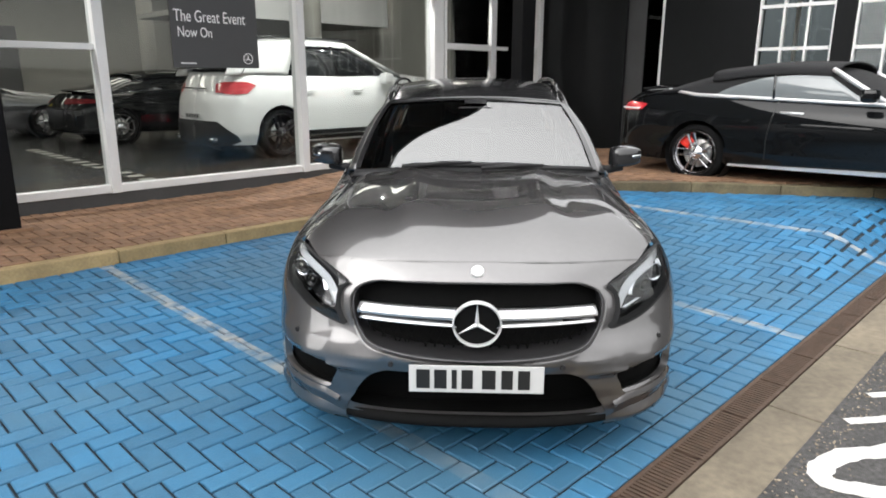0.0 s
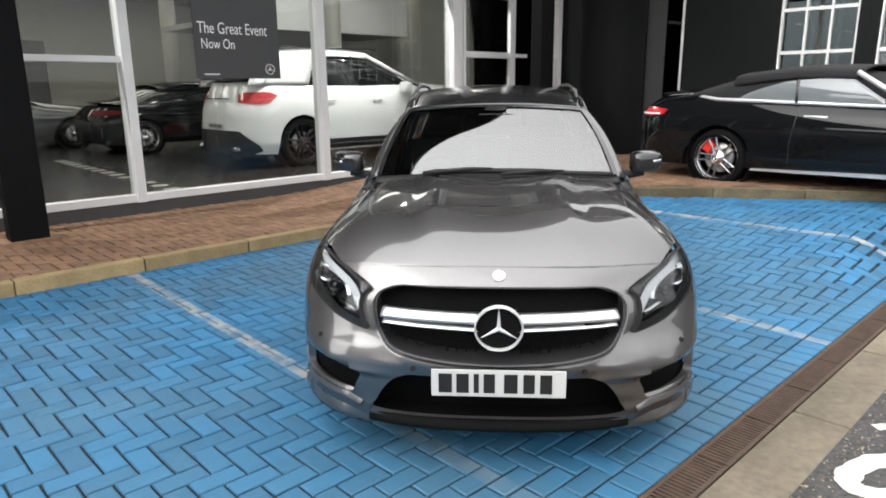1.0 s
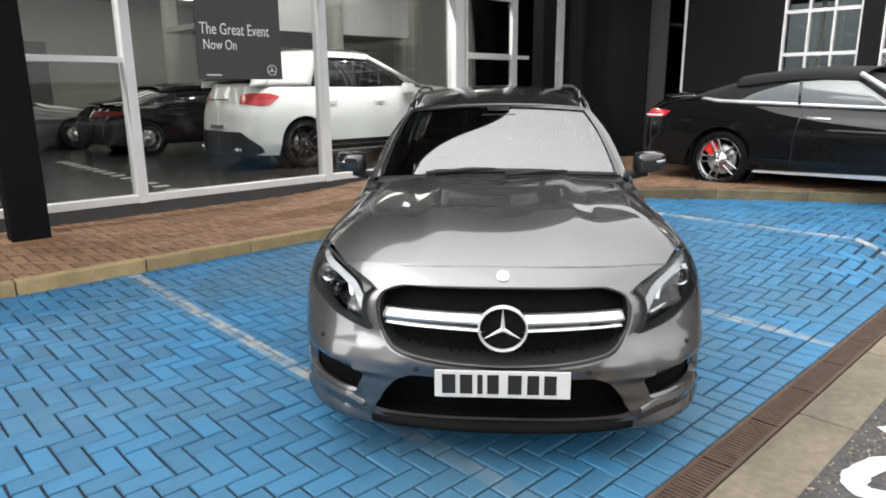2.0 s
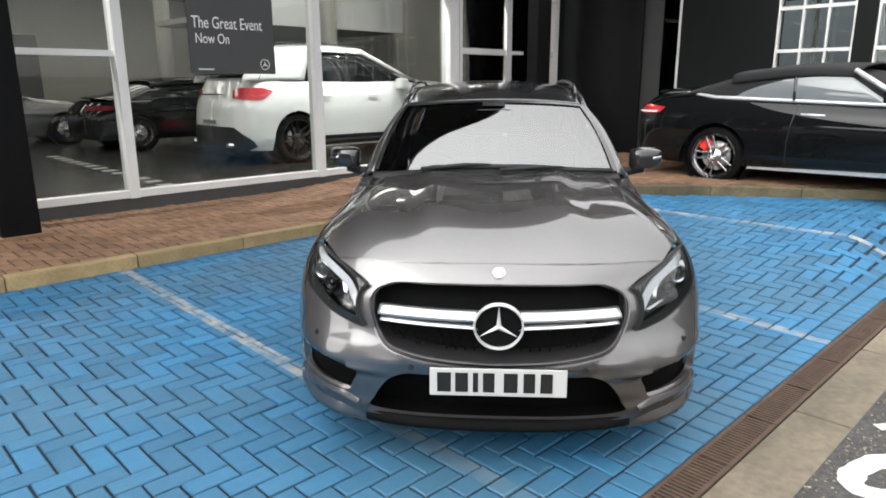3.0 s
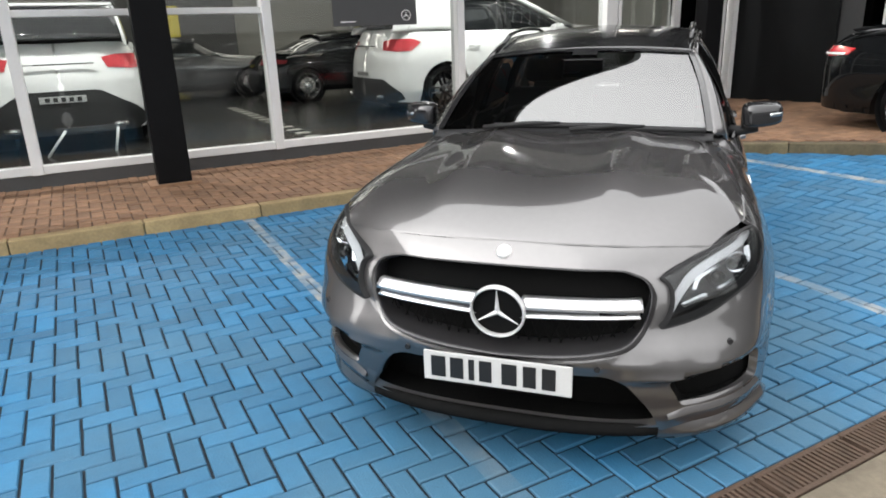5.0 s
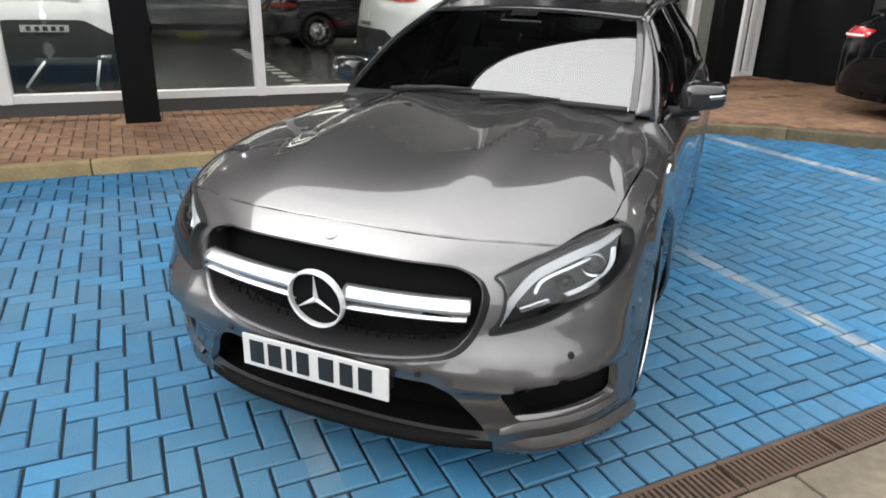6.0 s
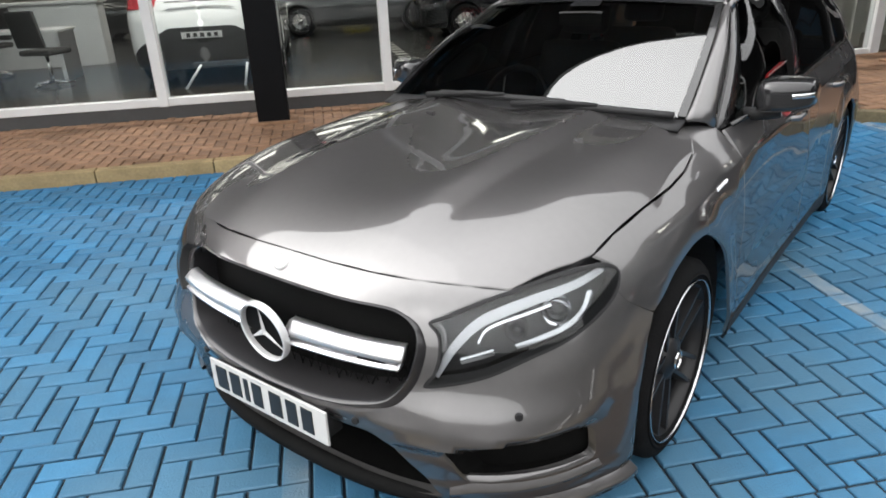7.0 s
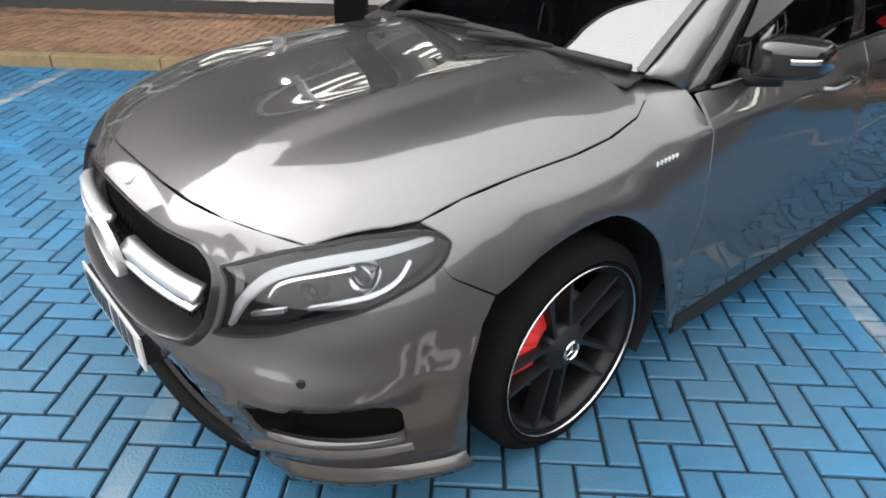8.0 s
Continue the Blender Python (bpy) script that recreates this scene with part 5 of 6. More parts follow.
# dark side wall with a slot window and, past it, a glazed stretch
side = thing("wall_side", Matrix(), "anthracite clad side wall of the showroom", "wall", "", "structure")
SX = 12.0
for y0, y1, x0 in ((6.46, 8.42, SX), (6.10, 6.455, SX + 0.05), (4.20, 5.74, SX)):
    box("cladding", x0, x0 + 0.3, y0, y1, 0.1, SIDE_TOP, M_CANOPY if x0 > SX else M_CLAD, side, "", 0.004)
box("slot_backing", SX + 0.26, SX + 0.3, 5.78, 6.10, 0.1, SIDE_TOP, M_SHOPDARK, side)
box("slot_pane", SX + 0.06, SX + 0.066, 5.78, 6.10, 0.3, SIDE_TOP, M_SIDEGLASS, side)
box("slot_frame", SX - 0.01, SX + 0.1, 5.742, 5.78, 0.3, SIDE_TOP, M_FRAME, side, "", 0.004)
box("side_column", SX, SX + 0.3, 2.86, 3.12, 0.1, SIDE_TOP, M_CLAD, side, "", 0.004)
for y0, y1 in ((3.12, 4.20), (0.2, 2.86)):
    w = thing("window_side", Matrix(), "glazing in the side wall with white frames", "window", "", "structure")
    k = max(2, round((y1 - y0) / 0.36))
    for i in range(k + 1):
        y = y0 + (y1 - y0 - 0.04) * i / k
        box("frame_bar", SX + 0.02, SX + 0.12, y, y + 0.03, 0.3, SIDE_TOP, M_FRAME, w, "", 0.004)
    for z in (0.3, 2.0, 2.62, 3.5):
        box("frame_rail", SX + 0.03, SX + 0.11, y0 + 0.041, y1 - 0.041, z, z + 0.05, M_FRAME, w)
    box("pane", SX + 0.06, SX + 0.064, y0, y1, 0.3, SIDE_TOP, M_SHOPGLASS, w).visible_shadow = False
box("wall_side_end", SX, SX + 0.3, -6, 0.2, 0.0, SIDE_TOP, M_CLAD)["kind"] = "structure"

# canopy carried by dark posts
canopy = tagged(box("canopy", -9.6, 12.3, 4.8, WALL_Y - 0.03, EAVE - 0.45, EAVE - 0.37, M_CANOPY), "dark flat canopy over the showroom front", "roof", "", "structure")
roof = tagged(box("roof", -9.6, 20.0, WALL_Y - 0.04, 24.0, EAVE - 0.2, EAVE + 0.1, M_CANOPY), "flat showroom roof", "roof", "", "structure")
roof_side = tagged(box("roof_side", 11.96, 20.0, -6.0, 8.42, SIDE_TOP + 0.002, SIDE_TOP + 0.15, M_CANOPY), "flat roof over the side wing", "roof", "", "structure")


def canopy_post(x, y):
    p = thing("canopy_post", Matrix.Translation((x, y, pave_z(x, y))), "black rectangular steel post on a small base plate", "post", "canopy posts")
    box("shaft", -0.17, 0.17, -0.11, 0.11, 0.004, EAVE - 0.6 - pave_z(x, y), M_POST, p, "", 0.008)
    box("base_plate", -0.26, 0.26, -0.17, 0.17, -0.01, 0.025, M_PAVE, p, "low brown mortar collar", 0.008)
    return p


canopy_post(2.34, 7.56)
canopy_post(10.15, 7.30)
canopy_post(-5.5, 7.5)

tagged(box("wall_step", 12.0, 20.0, 8.43, 8.7, 0.0, EAVE - 0.2, M_CLAD), "anthracite wall above the side wing", "wall", "", "structure")
# interior
tagged(sheet("floor", -9.6, 20, WALL_Y + 0.12, 23.5, 2.0, lambda x, y: FLOOR_Z, M_SHOPFLOOR), "dark polished showroom floor", "floor", "", "structure")
tagged(box("ceiling", -9.6, 12.0, WALL_Y + 0.16, 23.5, 4.3, 4.4, M_SHOPWALL), "pale showroom ceiling", "ceiling", "", "structure")
tagged(box("wall_back", -9.6, 20, 23.5, 23.7, 0, 4.6, M_SHOPWALL), "pale rear wall of the showroom", "wall", "", "structure")
tagged(box("wall_west", -9.8, -9.6, WALL_Y, 23.7, 0, 4.6, M_SHOPWALL), "pale end wall of the showroom", "wall", "", "structure")
east = thing("wall_east", Matrix(), "far wall of the side wing with a long glazed opening", "wall", "", "structure")
for y0, y1, z0, z1 in ((-6, 23.7, 0, 1.0), (-6, 23.7, 3.3, SIDE_TOP), (-6, -4.5, 1.004, 3.296), (6.0, 23.7, 1.004, 3.296)):
    box("wall_panel", 16, 16.2, y0, y1, z0, z1, M_SHOPWALL, east)
box("pane", 16.13, 16.136, -4.5, 6.0, 1.004, 3.296, M_FARGLASS, east).visible_shadow = False
for k in range(11):
    box("frame_bar", 16.02, 16.1, -4.46 + k * 1.04, -4.40 + k * 1.04, 1.006, 3.294, M_FRAME, east)
tagged(box("ceiling_side", 12.3, 16.0, -6.0, WALL_Y + 0.1, 3.46, 3.56, M_SHOPWALL), "pale ceiling of the side wing", "ceiling", "", "structure")
tagged(box("floor_side", 12.3, 16.0, -6.0, WALL_Y + 0.1, 0.2, FLOOR_Z + 0.05, M_SHOPFLOOR), "dark floor of the side wing", "floor", "", "structure")
# unseen dark walls added behind the camera to block low sky light
for nm, x0, x1, y0, y1 in (("wall_opposite", -22, 24, -15.4, -15.0), ("wall_left_end", -20.4, -20.0, -15, 8.2), ("wall_right_end", 23.6, 24.0, -15, -6.2)):
    tagged(box(nm, x0, x1, y0, y1, -0.05, 7.5 if nm == "wall_left_end" else 5.5 if nm == "wall_right_end" else 1.9, M_BLOCKER), "unseen dark wall added to block low sky light", "wall", "", "structure")


# ---- other cars: one builder, from the same kind of shell ----
def other_car(name, m, label, S, paint, belt, wheels, r, rim_r, screen, tail, cabin_w, roof_z, glass_mat, roof_mat, spokes=5, rim=None, face=None, group="", scale=1.0, lip=True, caliper=False, sill=None):
    """belt: height of the window line (front, back); wheels: axle places; screen: foot and head of the windscreen; tail: end of the roof and foot of the rear window."""
    car = thing(name, m @ Matrix.Scale(scale, 4), label, "car", group)
    end = math.pi / 2 * 2 + (S.length - S.lr - S.lf)

    def ya(y):
        return math.pi / 2 + y - S.lf - lerp_table(S.nose, 0.6)

    def zb(y):
        return belt[0] + (belt[1] - belt[0]) * y / S.length

    low = 0.22
    top_pts = [(0.0, zb(0) - 0.10), (0.5, zb(0) - 0.09), (1.0, zb(0.3) - 0.03)] + [(ya(1.0 + (S.length - 1.7) * i / 10), zb(1.0 + (S.length - 1.7) * i / 10)) for i in range(11)] + [(end - 0.5, zb(S.length) - 0.01), (end, zb(S.length) - 0.02)]
    bottom = [(0.0, low)]
    for yc in wheels:
        bottom.append((ya(yc - r - 0.05), low))
        for k in range(13):
            g = math.pi - math.pi * k / 12
            bottom.append((ya(yc + (r + 0.05) * math.cos(g)), r + (r + 0.045) * math.sin(g) if 0 < k < 12 else low + 0.02))
        bottom.append((ya(yc + r + 0.05), low))
    bottom.append((end, low + 0.04))
    for sgn in (1, -1):
        panel("body_side", bottom + top_pts[::-1], S.at, paint, car, step=0.07, edge=0.02, mirror=sgn < 0)
        for yc in wheels:
            wh = wheel(car, sgn * (lerp_table(S.width, 0.5) - 0.012), yc, r, rim_r, 0.22, sgn, spokes, rim or M_RIM, face or M_RIM, caliper=caliper, lip=lip, flip=True)
            wb = bmesh.new()
            lathe_bm([(0.0, 0.0), (r + 0.05, 0.0), (r + 0.05, 0.24)], 32, wb, Matrix.Translation((sgn * 0.62, yc, r)) @ (Matrix() if sgn > 0 else pose(0, 0, 0, 0, 0, 180)))
            part("wheel_housing", wb, M_BLACK_PLASTIC, car)
    cap = []
    n = 60
    for i in range(n + 1):
        a = end * i / n
        x, y, z = S.at(a, min(zb(S.at(a, 0.5)[1]) - (0.1 if a < 0.9 else 0.0), 2))
        cap.append((x, y))
    outline = cap + [(-x, y) for x, y in reversed(cap) if x > 0.02]
    outline = [(x * 0.998, y + (0.003 if y < 1 else -0.003)) for x, y in outline]
    panel("top_panel", outline, lambda x, y: (x, y, S.top(x, y)), paint, car, step=0.09, edge=0)
    under = bmesh.new()
    box_bm(-0.62, 0.62, 0.3, S.length - 0.3, 0.18, 0.4, 0.03, under)
    part("underbody", under, M_BLACK_PLASTIC, car)
    # cabin
    yf, yh = screen
    yr, yt = tail
    wb_, wt = cabin_w

    def arch(y, w, z, drop, base_z):
        return [(-w, y, base_z), (-w * 0.97, y, base_z + (z - drop - base_z) * 0.5), (-w * 0.86 if base_z < z - 0.2 else -w, y, z - drop), (-w * 0.5, y, z - drop * 0.25), (0, y, z), (w * 0.5, y, z - drop * 0.25), (w * 0.86 if base_z < z - 0.2 else w, y, z - drop), (w * 0.97, y, base_z + (z - drop - base_z) * 0.5), (w, y, base_z)]

    st = []
    steps = 16
    for i in range(steps + 1):
        k = i / steps
        y = yf + (yt - yf) * k
        if y < yh:
            q = (y - yf) / (yh - yf)
            z = zb(yf) + 0.03 + (roof_z - zb(yf) - 0.03) * (q ** 0.85)
        elif y > yr:
            q = (yt - y) / (yt - yr)
            z = zb(yt) + 0.02 + (roof_z - 0.05 - zb(yt)) * (max(q, 0) ** 0.7)
        else:
            q = (y - yh) / (yr - yh)
            z = roof_z + 0.035 * math.sin(math.pi * q) - 0.05 * q
        st.append(arch(y, wb_ * (0.97 + 0.03 * math.sin(math.pi * k)), z - 0.03, min(0.09, (z - zb(y)) * 0.5 + 0.005), zb(y) - 0.04))
    v, f = loft(st, 33, 40)
    part("window_band", sheet_bm(v, f, 0), glass_mat, car, "", True)
    # roof skin above the glass
    rs = []
    for i in range(9):
        y = yh - 0.05 + (yr + 0.1 - yh) * i / 8
        q = min(1, max(0, (y - yh) / (yr - yh)))
        z = roof_z + 0.035 * math.sin(math.pi * q) - 0.05 * q + 0.012
        rs.append([(-wb_ * 0.92, y, z - 0.135), (-wb_ * 0.845, y, z - 0.05), (-wb_ * 0.5, y, z - 0.008), (0, y, z + 0.012), (wb_ * 0.5, y, z - 0.008), (wb_ * 0.845, y, z - 0.05), (wb_ * 0.92, y, z - 0.135)])
    v, f = loft(rs, 21, 16)
    part("roof", sheet_bm(v, f, 0.015), roof_mat, car, "", True)
    return car, S, ya, zb, end


def slanted_bar(name, p0, p1, w, mat, car, label=""):
    b = bmesh.new()
    tube_bm([p0, ((Vector(p0) + Vector(p1)) / 2), p1], w, 6, b)
    return part(name, b, mat, car, label, True)


SUV = Shell(width=((0.2, 0.90), (0.4, 0.955), (0.75, 0.965)), nose=((0.2, 0.06), (0.5, 0.0), (0.75, 0.0)), ridge=((0.0, 1.20), (1.2, 1.29), (1.6, 1.385), (5.0, 1.41)), length=4.80, z0=0.75, lf=0.8, lr=0.55, p=3.0, tail=((0.5, 0.0), (0.8, 0.03), (1.2, 0.12)))
SEDAN = Shell(width=((0.2, 0.84), (0.35, 0.89), (0.6, 0.905)), nose=((0.2, 0.06), (0.5, 0.0), (0.62, 0.0)), ridge=((0.0, 0.88), (1.3, 1.0), (1.7, 1.08), (3.6, 1.1), (4.7, 1.02)), length=4.70, z0=0.62, lf=0.8, lr=0.65, p=2.8, tail=((0.5, 0.0), (0.7, 0.0), (1.0, 0.14)))


def white_suv(m, label, scale, high_apron=True):
    car, S, ya, zb, end = other_car("white_suv", m, label, SUV, M_WHITE, (1.17, 1.29), (0.92, 3.84), 0.375, 0.285, (1.25, 2.55), (4.10, 4.42), (0.86, 0.7), 1.78, M_DARKGLASS, M_WHITE, spokes=5, scale=scale, group="white showroom suvs")
    for sgn in (1, -1):
        mir = sgn < 0
        # wrap-round tail lamp, white rear pillar, roof rail, dark lower trim
        panel("tail_lamp", [(end - 1.50, 1.08), (end - 1.25, 1.13), (end - 0.80, 1.13), (end - 0.62, 1.10), (end - 0.62, 0.98), (end - 0.95, 0.955), (end - 1.25, 0.965)], S.at, M_TAIL_PALE, car, "red wrap-round tail lamp", step=0.05, shift=0.012, edge=0.012, mirror=mir)
        lo = [(sgn * 0.868, 3.66, 1.24), (sgn * 0.866, 4.15, 1.24), (sgn * 0.80, 4.66, 1.22)]
        hi = [(sgn * 0.785, 3.48, 1.71), (sgn * 0.78, 4.0, 1.71), (sgn * 0.73, 4.42, 1.70)]
        md = [tuple((a + b) / 2 + (0.012 * sgn if i == 0 else 0) for i, (a, b) in enumerate(zip(p, q))) for p, q in zip(lo, hi)]
        v, f = loft([lo, md, hi], 9, 10)
        part("rear_pillar", sheet_bm(v, f, 0.03), M_WHITE, car, "broad white rear pillar", True)
        slanted_bar("front_pillar", (sgn * 0.80, 1.34, 1.22), (sgn * 0.72, 2.50, 1.72), 0.035, M_WHITE, car)
        slanted_bar("door_pillar", (sgn * 0.865, 2.72, 1.24), (sgn * 0.765, 2.80, 1.68), 0.03, M_BLACK_GLOSS, car)
        slanted_bar("roof_rail", (sgn * 0.69, 2.2, 1.79), (sgn * 0.69, 4.2, 1.80), 0.018, M_BLACK_GLOSS, car)
        panel("side_skirt", [(ya(1.35), 0.40), (ya(3.38), 0.40), (ya(3.38), 0.26), (ya(1.35), 0.26)], S.at, M_BLACK_PLASTIC, car, "dark running board", step=0.1, shift=0.03, edge=0.03, mirror=mir)
        panel("skirt_trim", [(ya(1.4), 0.345), (ya(3.35), 0.345), (ya(3.35), 0.325), (ya(1.4), 0.325)], S.at, M_CHROME, car, "chrome strip", step=0.1, shift=0.042, edge=0.008, mirror=mir)
        for y0 in (2.30, 3.25):
            x = S.at(ya(y0), 1.0)[0]
            slanted_bar("door_handle", (sgn * (x + 0.03), y0, 1.0), (sgn * (x + 0.03), y0 + 0.2, 1.0), 0.014, M_WHITE, car)
        apron = [(end - 1.0, 0.43), (end - 0.66, 0.59), (end - 0.45, 0.72), (end - 0.38, 0.73), (end, 0.73)] if high_apron else [(end - 1.05, 0.36), (end - 0.80, 0.47), (end - 0.62, 0.57), (end, 0.57)]
        panel("rear_apron", apron + [(end, 0.22), (end - 0.9, 0.22), (end - 1.15, 0.28)], S.at, M_BLACK_PLASTIC, car, "black rear apron", step=0.08, shift=0.01, edge=0.01, mirror=mir)
        slanted_bar("exhaust_trim", (sgn * 0.50, S.length + 0.005, 0.30), (sgn * 0.66, S.length - 0.02, 0.31), 0.035, M_CHROME, car)
        box("mirror_housing", 0.93, 1.10, 1.72, 1.90, 1.10, 1.28, M_WHITE, car, "", 0.04, None if sgn > 0 else Matrix.Diagonal((-1, 1, 1, 1)))
    v, f = loft([[(-0.70, 4.42, 1.64), (0, 4.47, 1.67), (0.70, 4.42, 1.64)], [(-0.76, 4.66, 1.32), (0, 4.72, 1.32), (0.76, 4.66, 1.32)]], 11, 6)
    part("rear_window", sheet_bm(v, f, 0.01), M_DARKGLASS, car, "", True)
    sp = bmesh.new()
    box_bm(-0.72, 0.72, 4.25, 4.52, 1.70, 1.735, 0.012, sp)
    part("roof_spoiler", sp, M_WHITE, car)
    box("number_plate", -0.25, 0.25, 4.812, 4.820, 0.595, 0.675, M_PLATE, car, "plain pale number plate with dark bars", 0.003)
    for k in range(5):
        box("character_bar", -0.2 + k * 0.085, -0.15 + k * 0.085, 4.819, 4.823, 0.61, 0.66, M_CHAR, car)
    box("boot_strip", -0.40, 0.40, 4.742, 4.765, 1.03, 1.05, M_CHROME, car, "chrome strip over the plate", 0.004)
    return car


white_suv(pose(11.10, 10.75, FLOOR_Z, 0, 0, 90), "white sport utility vehicle on the showroom floor", 1.08, False)
white_suv(pose(1.42, 14.55, FLOOR_Z, 0, 0, 180), "white sport utility vehicle seen from behind in the showroom", 1.04)


def convertible():
    C = Shell(width=((0.2, 0.85), (0.35, 0.90), (0.6, 0.915)), nose=((0.2, 0.06), (0.5, 0.0), (0.62, 0.0)), ridge=((0.0, 0.80), (1.3, 0.90), (1.8, 0.945), (3.9, 1.045), (4.9, 1.02)), length=4.88, z0=0.62, lf=0.8, lr=0.62, p=2.8, tail=((0.5, 0.0), (0.8, 0.0), (1.0, 0.10)))
    car, S, ya, zb, end = other_car("black_convertible", pose(10.25, -0.53, 0.30), "black convertible with a fabric roof on the raised pavement", C, M_BLACKPAINT, (0.80, 0.965), (0.90, 3.73), 0.312, 0.234, (1.75, 2.49), (3.62, 4.42), (0.80, 0.66), 1.262, M_SOFTTOP, M_SOFTTOP, spokes=5, rim=M_MACHINED, face=M_MACHINED, caliper=True, scale=1.15)
    for sgn in (1, -1):
        mir = sgn < 0
        v, f = loft([[(sgn * 0.822, 2.10, 0.875), (sgn * 0.825, 2.8, 0.90), (sgn * 0.815, 3.62, 0.93)], [(sgn * 0.818, 2.29, 1.00), (sgn * 0.82, 2.8, 1.03), (sgn * 0.805, 3.42, 1.03)], [(sgn * 0.775, 2.49, 1.135), (sgn * 0.775, 2.8, 1.145), (sgn * 0.775, 3.12, 1.12)]], 15, 9)
        part("side_window", sheet_bm(v, f, 0.012), M_PALEGLASS, car, "side window with a pale reflection painted in", True)
        slanted_bar("window_divider", (sgn * 0.835, 2.98, 0.91), (sgn * 0.79, 3.00, 1.14), 0.014, M_BLACK_GLOSS, car)
        slanted_bar("screen_frame", (sgn * 0.80, 1.95, 0.87), (sgn * 0.73, 2.49, 1.205), 0.026, M_BRIGHT, car, "bright windscreen frame")
        pts = [S.at(ya(1.3 + 0.25 * i), zb(1.3 + 0.25 * i) + 0.004) for i in range(11)]
        b = bmesh.new()
        tube_bm([(sgn * (p[0] + 0.010), p[1], p[2] + 0.006) for p in pts] + [(sgn * 0.72, 4.16, 0.985)], 0.021, 6, b)
        part("belt_strip", b, M_BRIGHT, car, "chrome belt strip", True)
        panel("tail_lamp", [(end - 1.42, 0.825), (end - 1.10, 0.845), (end - 0.55, 0.845), (end - 0.55, 0.765), (end - 1.0, 0.75), (end - 1.34, 0.765)], S.at, M_TAIL, car, "red tail lamp with a pale strip", step=0.05, shift=0.01, edge=0.01, mirror=mir)
        panel("lamp_strip", [(end - 1.30, 0.782), (end - 0.6, 0.782), (end - 0.6, 0.765), (end - 1.28, 0.765)], S.at, M_LETTER, car, step=0.05, shift=0.016, edge=0.004, mirror=mir)
        panel("sill_strip", [(ya(1.32), 0.285), (ya(3.30), 0.225), (ya(3.30), 0.21), (ya(1.32), 0.245)], S.at, M_BRIGHT, car, "bright sill strip", step=0.1, shift=0.035, edge=0.03, mirror=mir)
        x = S.at(ya(2.62), 0.83)[0]
        slanted_bar("door_handle", (sgn * (x + 0.02), 2.66, 0.775), (sgn * (x + 0.02), 2.88, 0.78), 0.014, M_BRIGHT, car, "chrome door handle")
        panel("door_gap", [(ya(2.92), zb(2.9) - 0.01), (ya(2.93), zb(2.9) - 0.01), (ya(2.99), 0.5), (ya(2.95), 0.3), (ya(2.94), 0.3), (ya(2.98), 0.5)], S.at, M_CHAR, car, step=0.1, shift=0.002, edge=0, mirror=mir)
        box("mirror_housing", 0.90, 1.06, 2.02, 2.16, 0.90, 1.02, M_BLACKPAINT, car, "", 0.035, None if sgn > 0 else Matrix.Diagonal((-1, 1, 1, 1)))
    return car


convertible()

for x, y, turn, paint_m, lab in ((6.3, 17.6, 90, M_DARKPAINT, "dark grey saloon in the depth of the showroom"), (9.7, 14.9, 90, M_BLACKPAINT, "black saloon in the depth of the showroom"), (1.4, 19.0, 90, M_DARKPAINT, "dark saloon by the rear wall of the showroom"), (14.0, -1.9, 0, M_BLACKPAINT, "black saloon behind the glass of the side wing")):
    car, S, ya, zb, end = other_car("showroom_saloon", pose(x, y, FLOOR_Z, 0, 0, turn), lab, SEDAN, paint_m, (0.90, 0.97), (0.90, 3.72), 0.335, 0.25, (1.35, 2.1), (3.3, 4.15), (0.80, 0.64), 1.40, M_DARKGLASS, paint_m, rim=M_MACHINED, face=M_MACHINED, group="showroom saloons")
    for sgn in (1, -1):
        panel("tail_lamp", [(end - 1.40, 0.86), (end - 1.10, 0.88), (end - 0.55, 0.88), (end - 0.55, 0.78), (end - 1.34, 0.80)], S.at, M_TAIL_DULL, car, "red tail lamp", step=0.06, shift=0.01, edge=0.01, mirror=sgn < 0)
        panel("headlamp", [(0.55, 0.62), (0.75, 0.74), (1.15, 0.80), (1.22, 0.76), (1.0, 0.65)], S.at, M_REFLECTOR, car, "bright headlamp", step=0.06, shift=0.01, edge=0.01, mirror=sgn < 0)


# ---- window vinyl with its writing ----
def lettering(text, x, z, height, parent, width=None):
    cu = bpy.data.curves.new("lettering", "FONT")
    cu.body, cu.size, cu.extrude = text, height / 0.7, 0.0015
    tmp = new("lettering", cu)
    bpy.context.view_layer.update()
    me = bpy.data.meshes.new_from_object(tmp.evaluated_get(bpy.context.evaluated_depsgraph_get()))
    bpy.data.objects.remove(tmp)
    xs = [q.co.x for q in me.vertices]
    k = (width / (max(xs) - min(xs))) if width else 1.0
    me.transform(Matrix.Translation((x, 0, z)) @ Matrix.Rotation(radians(90), 4, "X") @ Matrix.Diagonal((k, 1, 1, 1)))
    me.materials.clear()
    me.materials.append(M_LETTER)
    ob = new("lettering", me)
    ob.parent = parent
    ob["label"] = "white lettering " + text
    return ob


sign = thing("window_sign", Matrix.Translation((0, WALL_Y - 0.006, 0)), "dark grey window sign with white writing", "sign")
box("panel", 4.56, 5.73, 0.0, 0.004, 1.69, 2.72, M_VINYL, sign)
for args in (("The Great Event", 4.61, 2.235, 0.14, 0.95), ("Now On", 4.64, 2.055, 0.12, 0.44)):
    t = lettering(args[0], args[1], args[2], args[3], sign, args[4])
    t.location = (0, -0.004, 0)
em = bmesh.new()
lathe_bm([(0.060, -0.003), (0.060, 0.003), (0.068, 0.003), (0.068, -0.003)], 32, em, pose(5.575, -0.004, 1.81, 0, 0, -90))
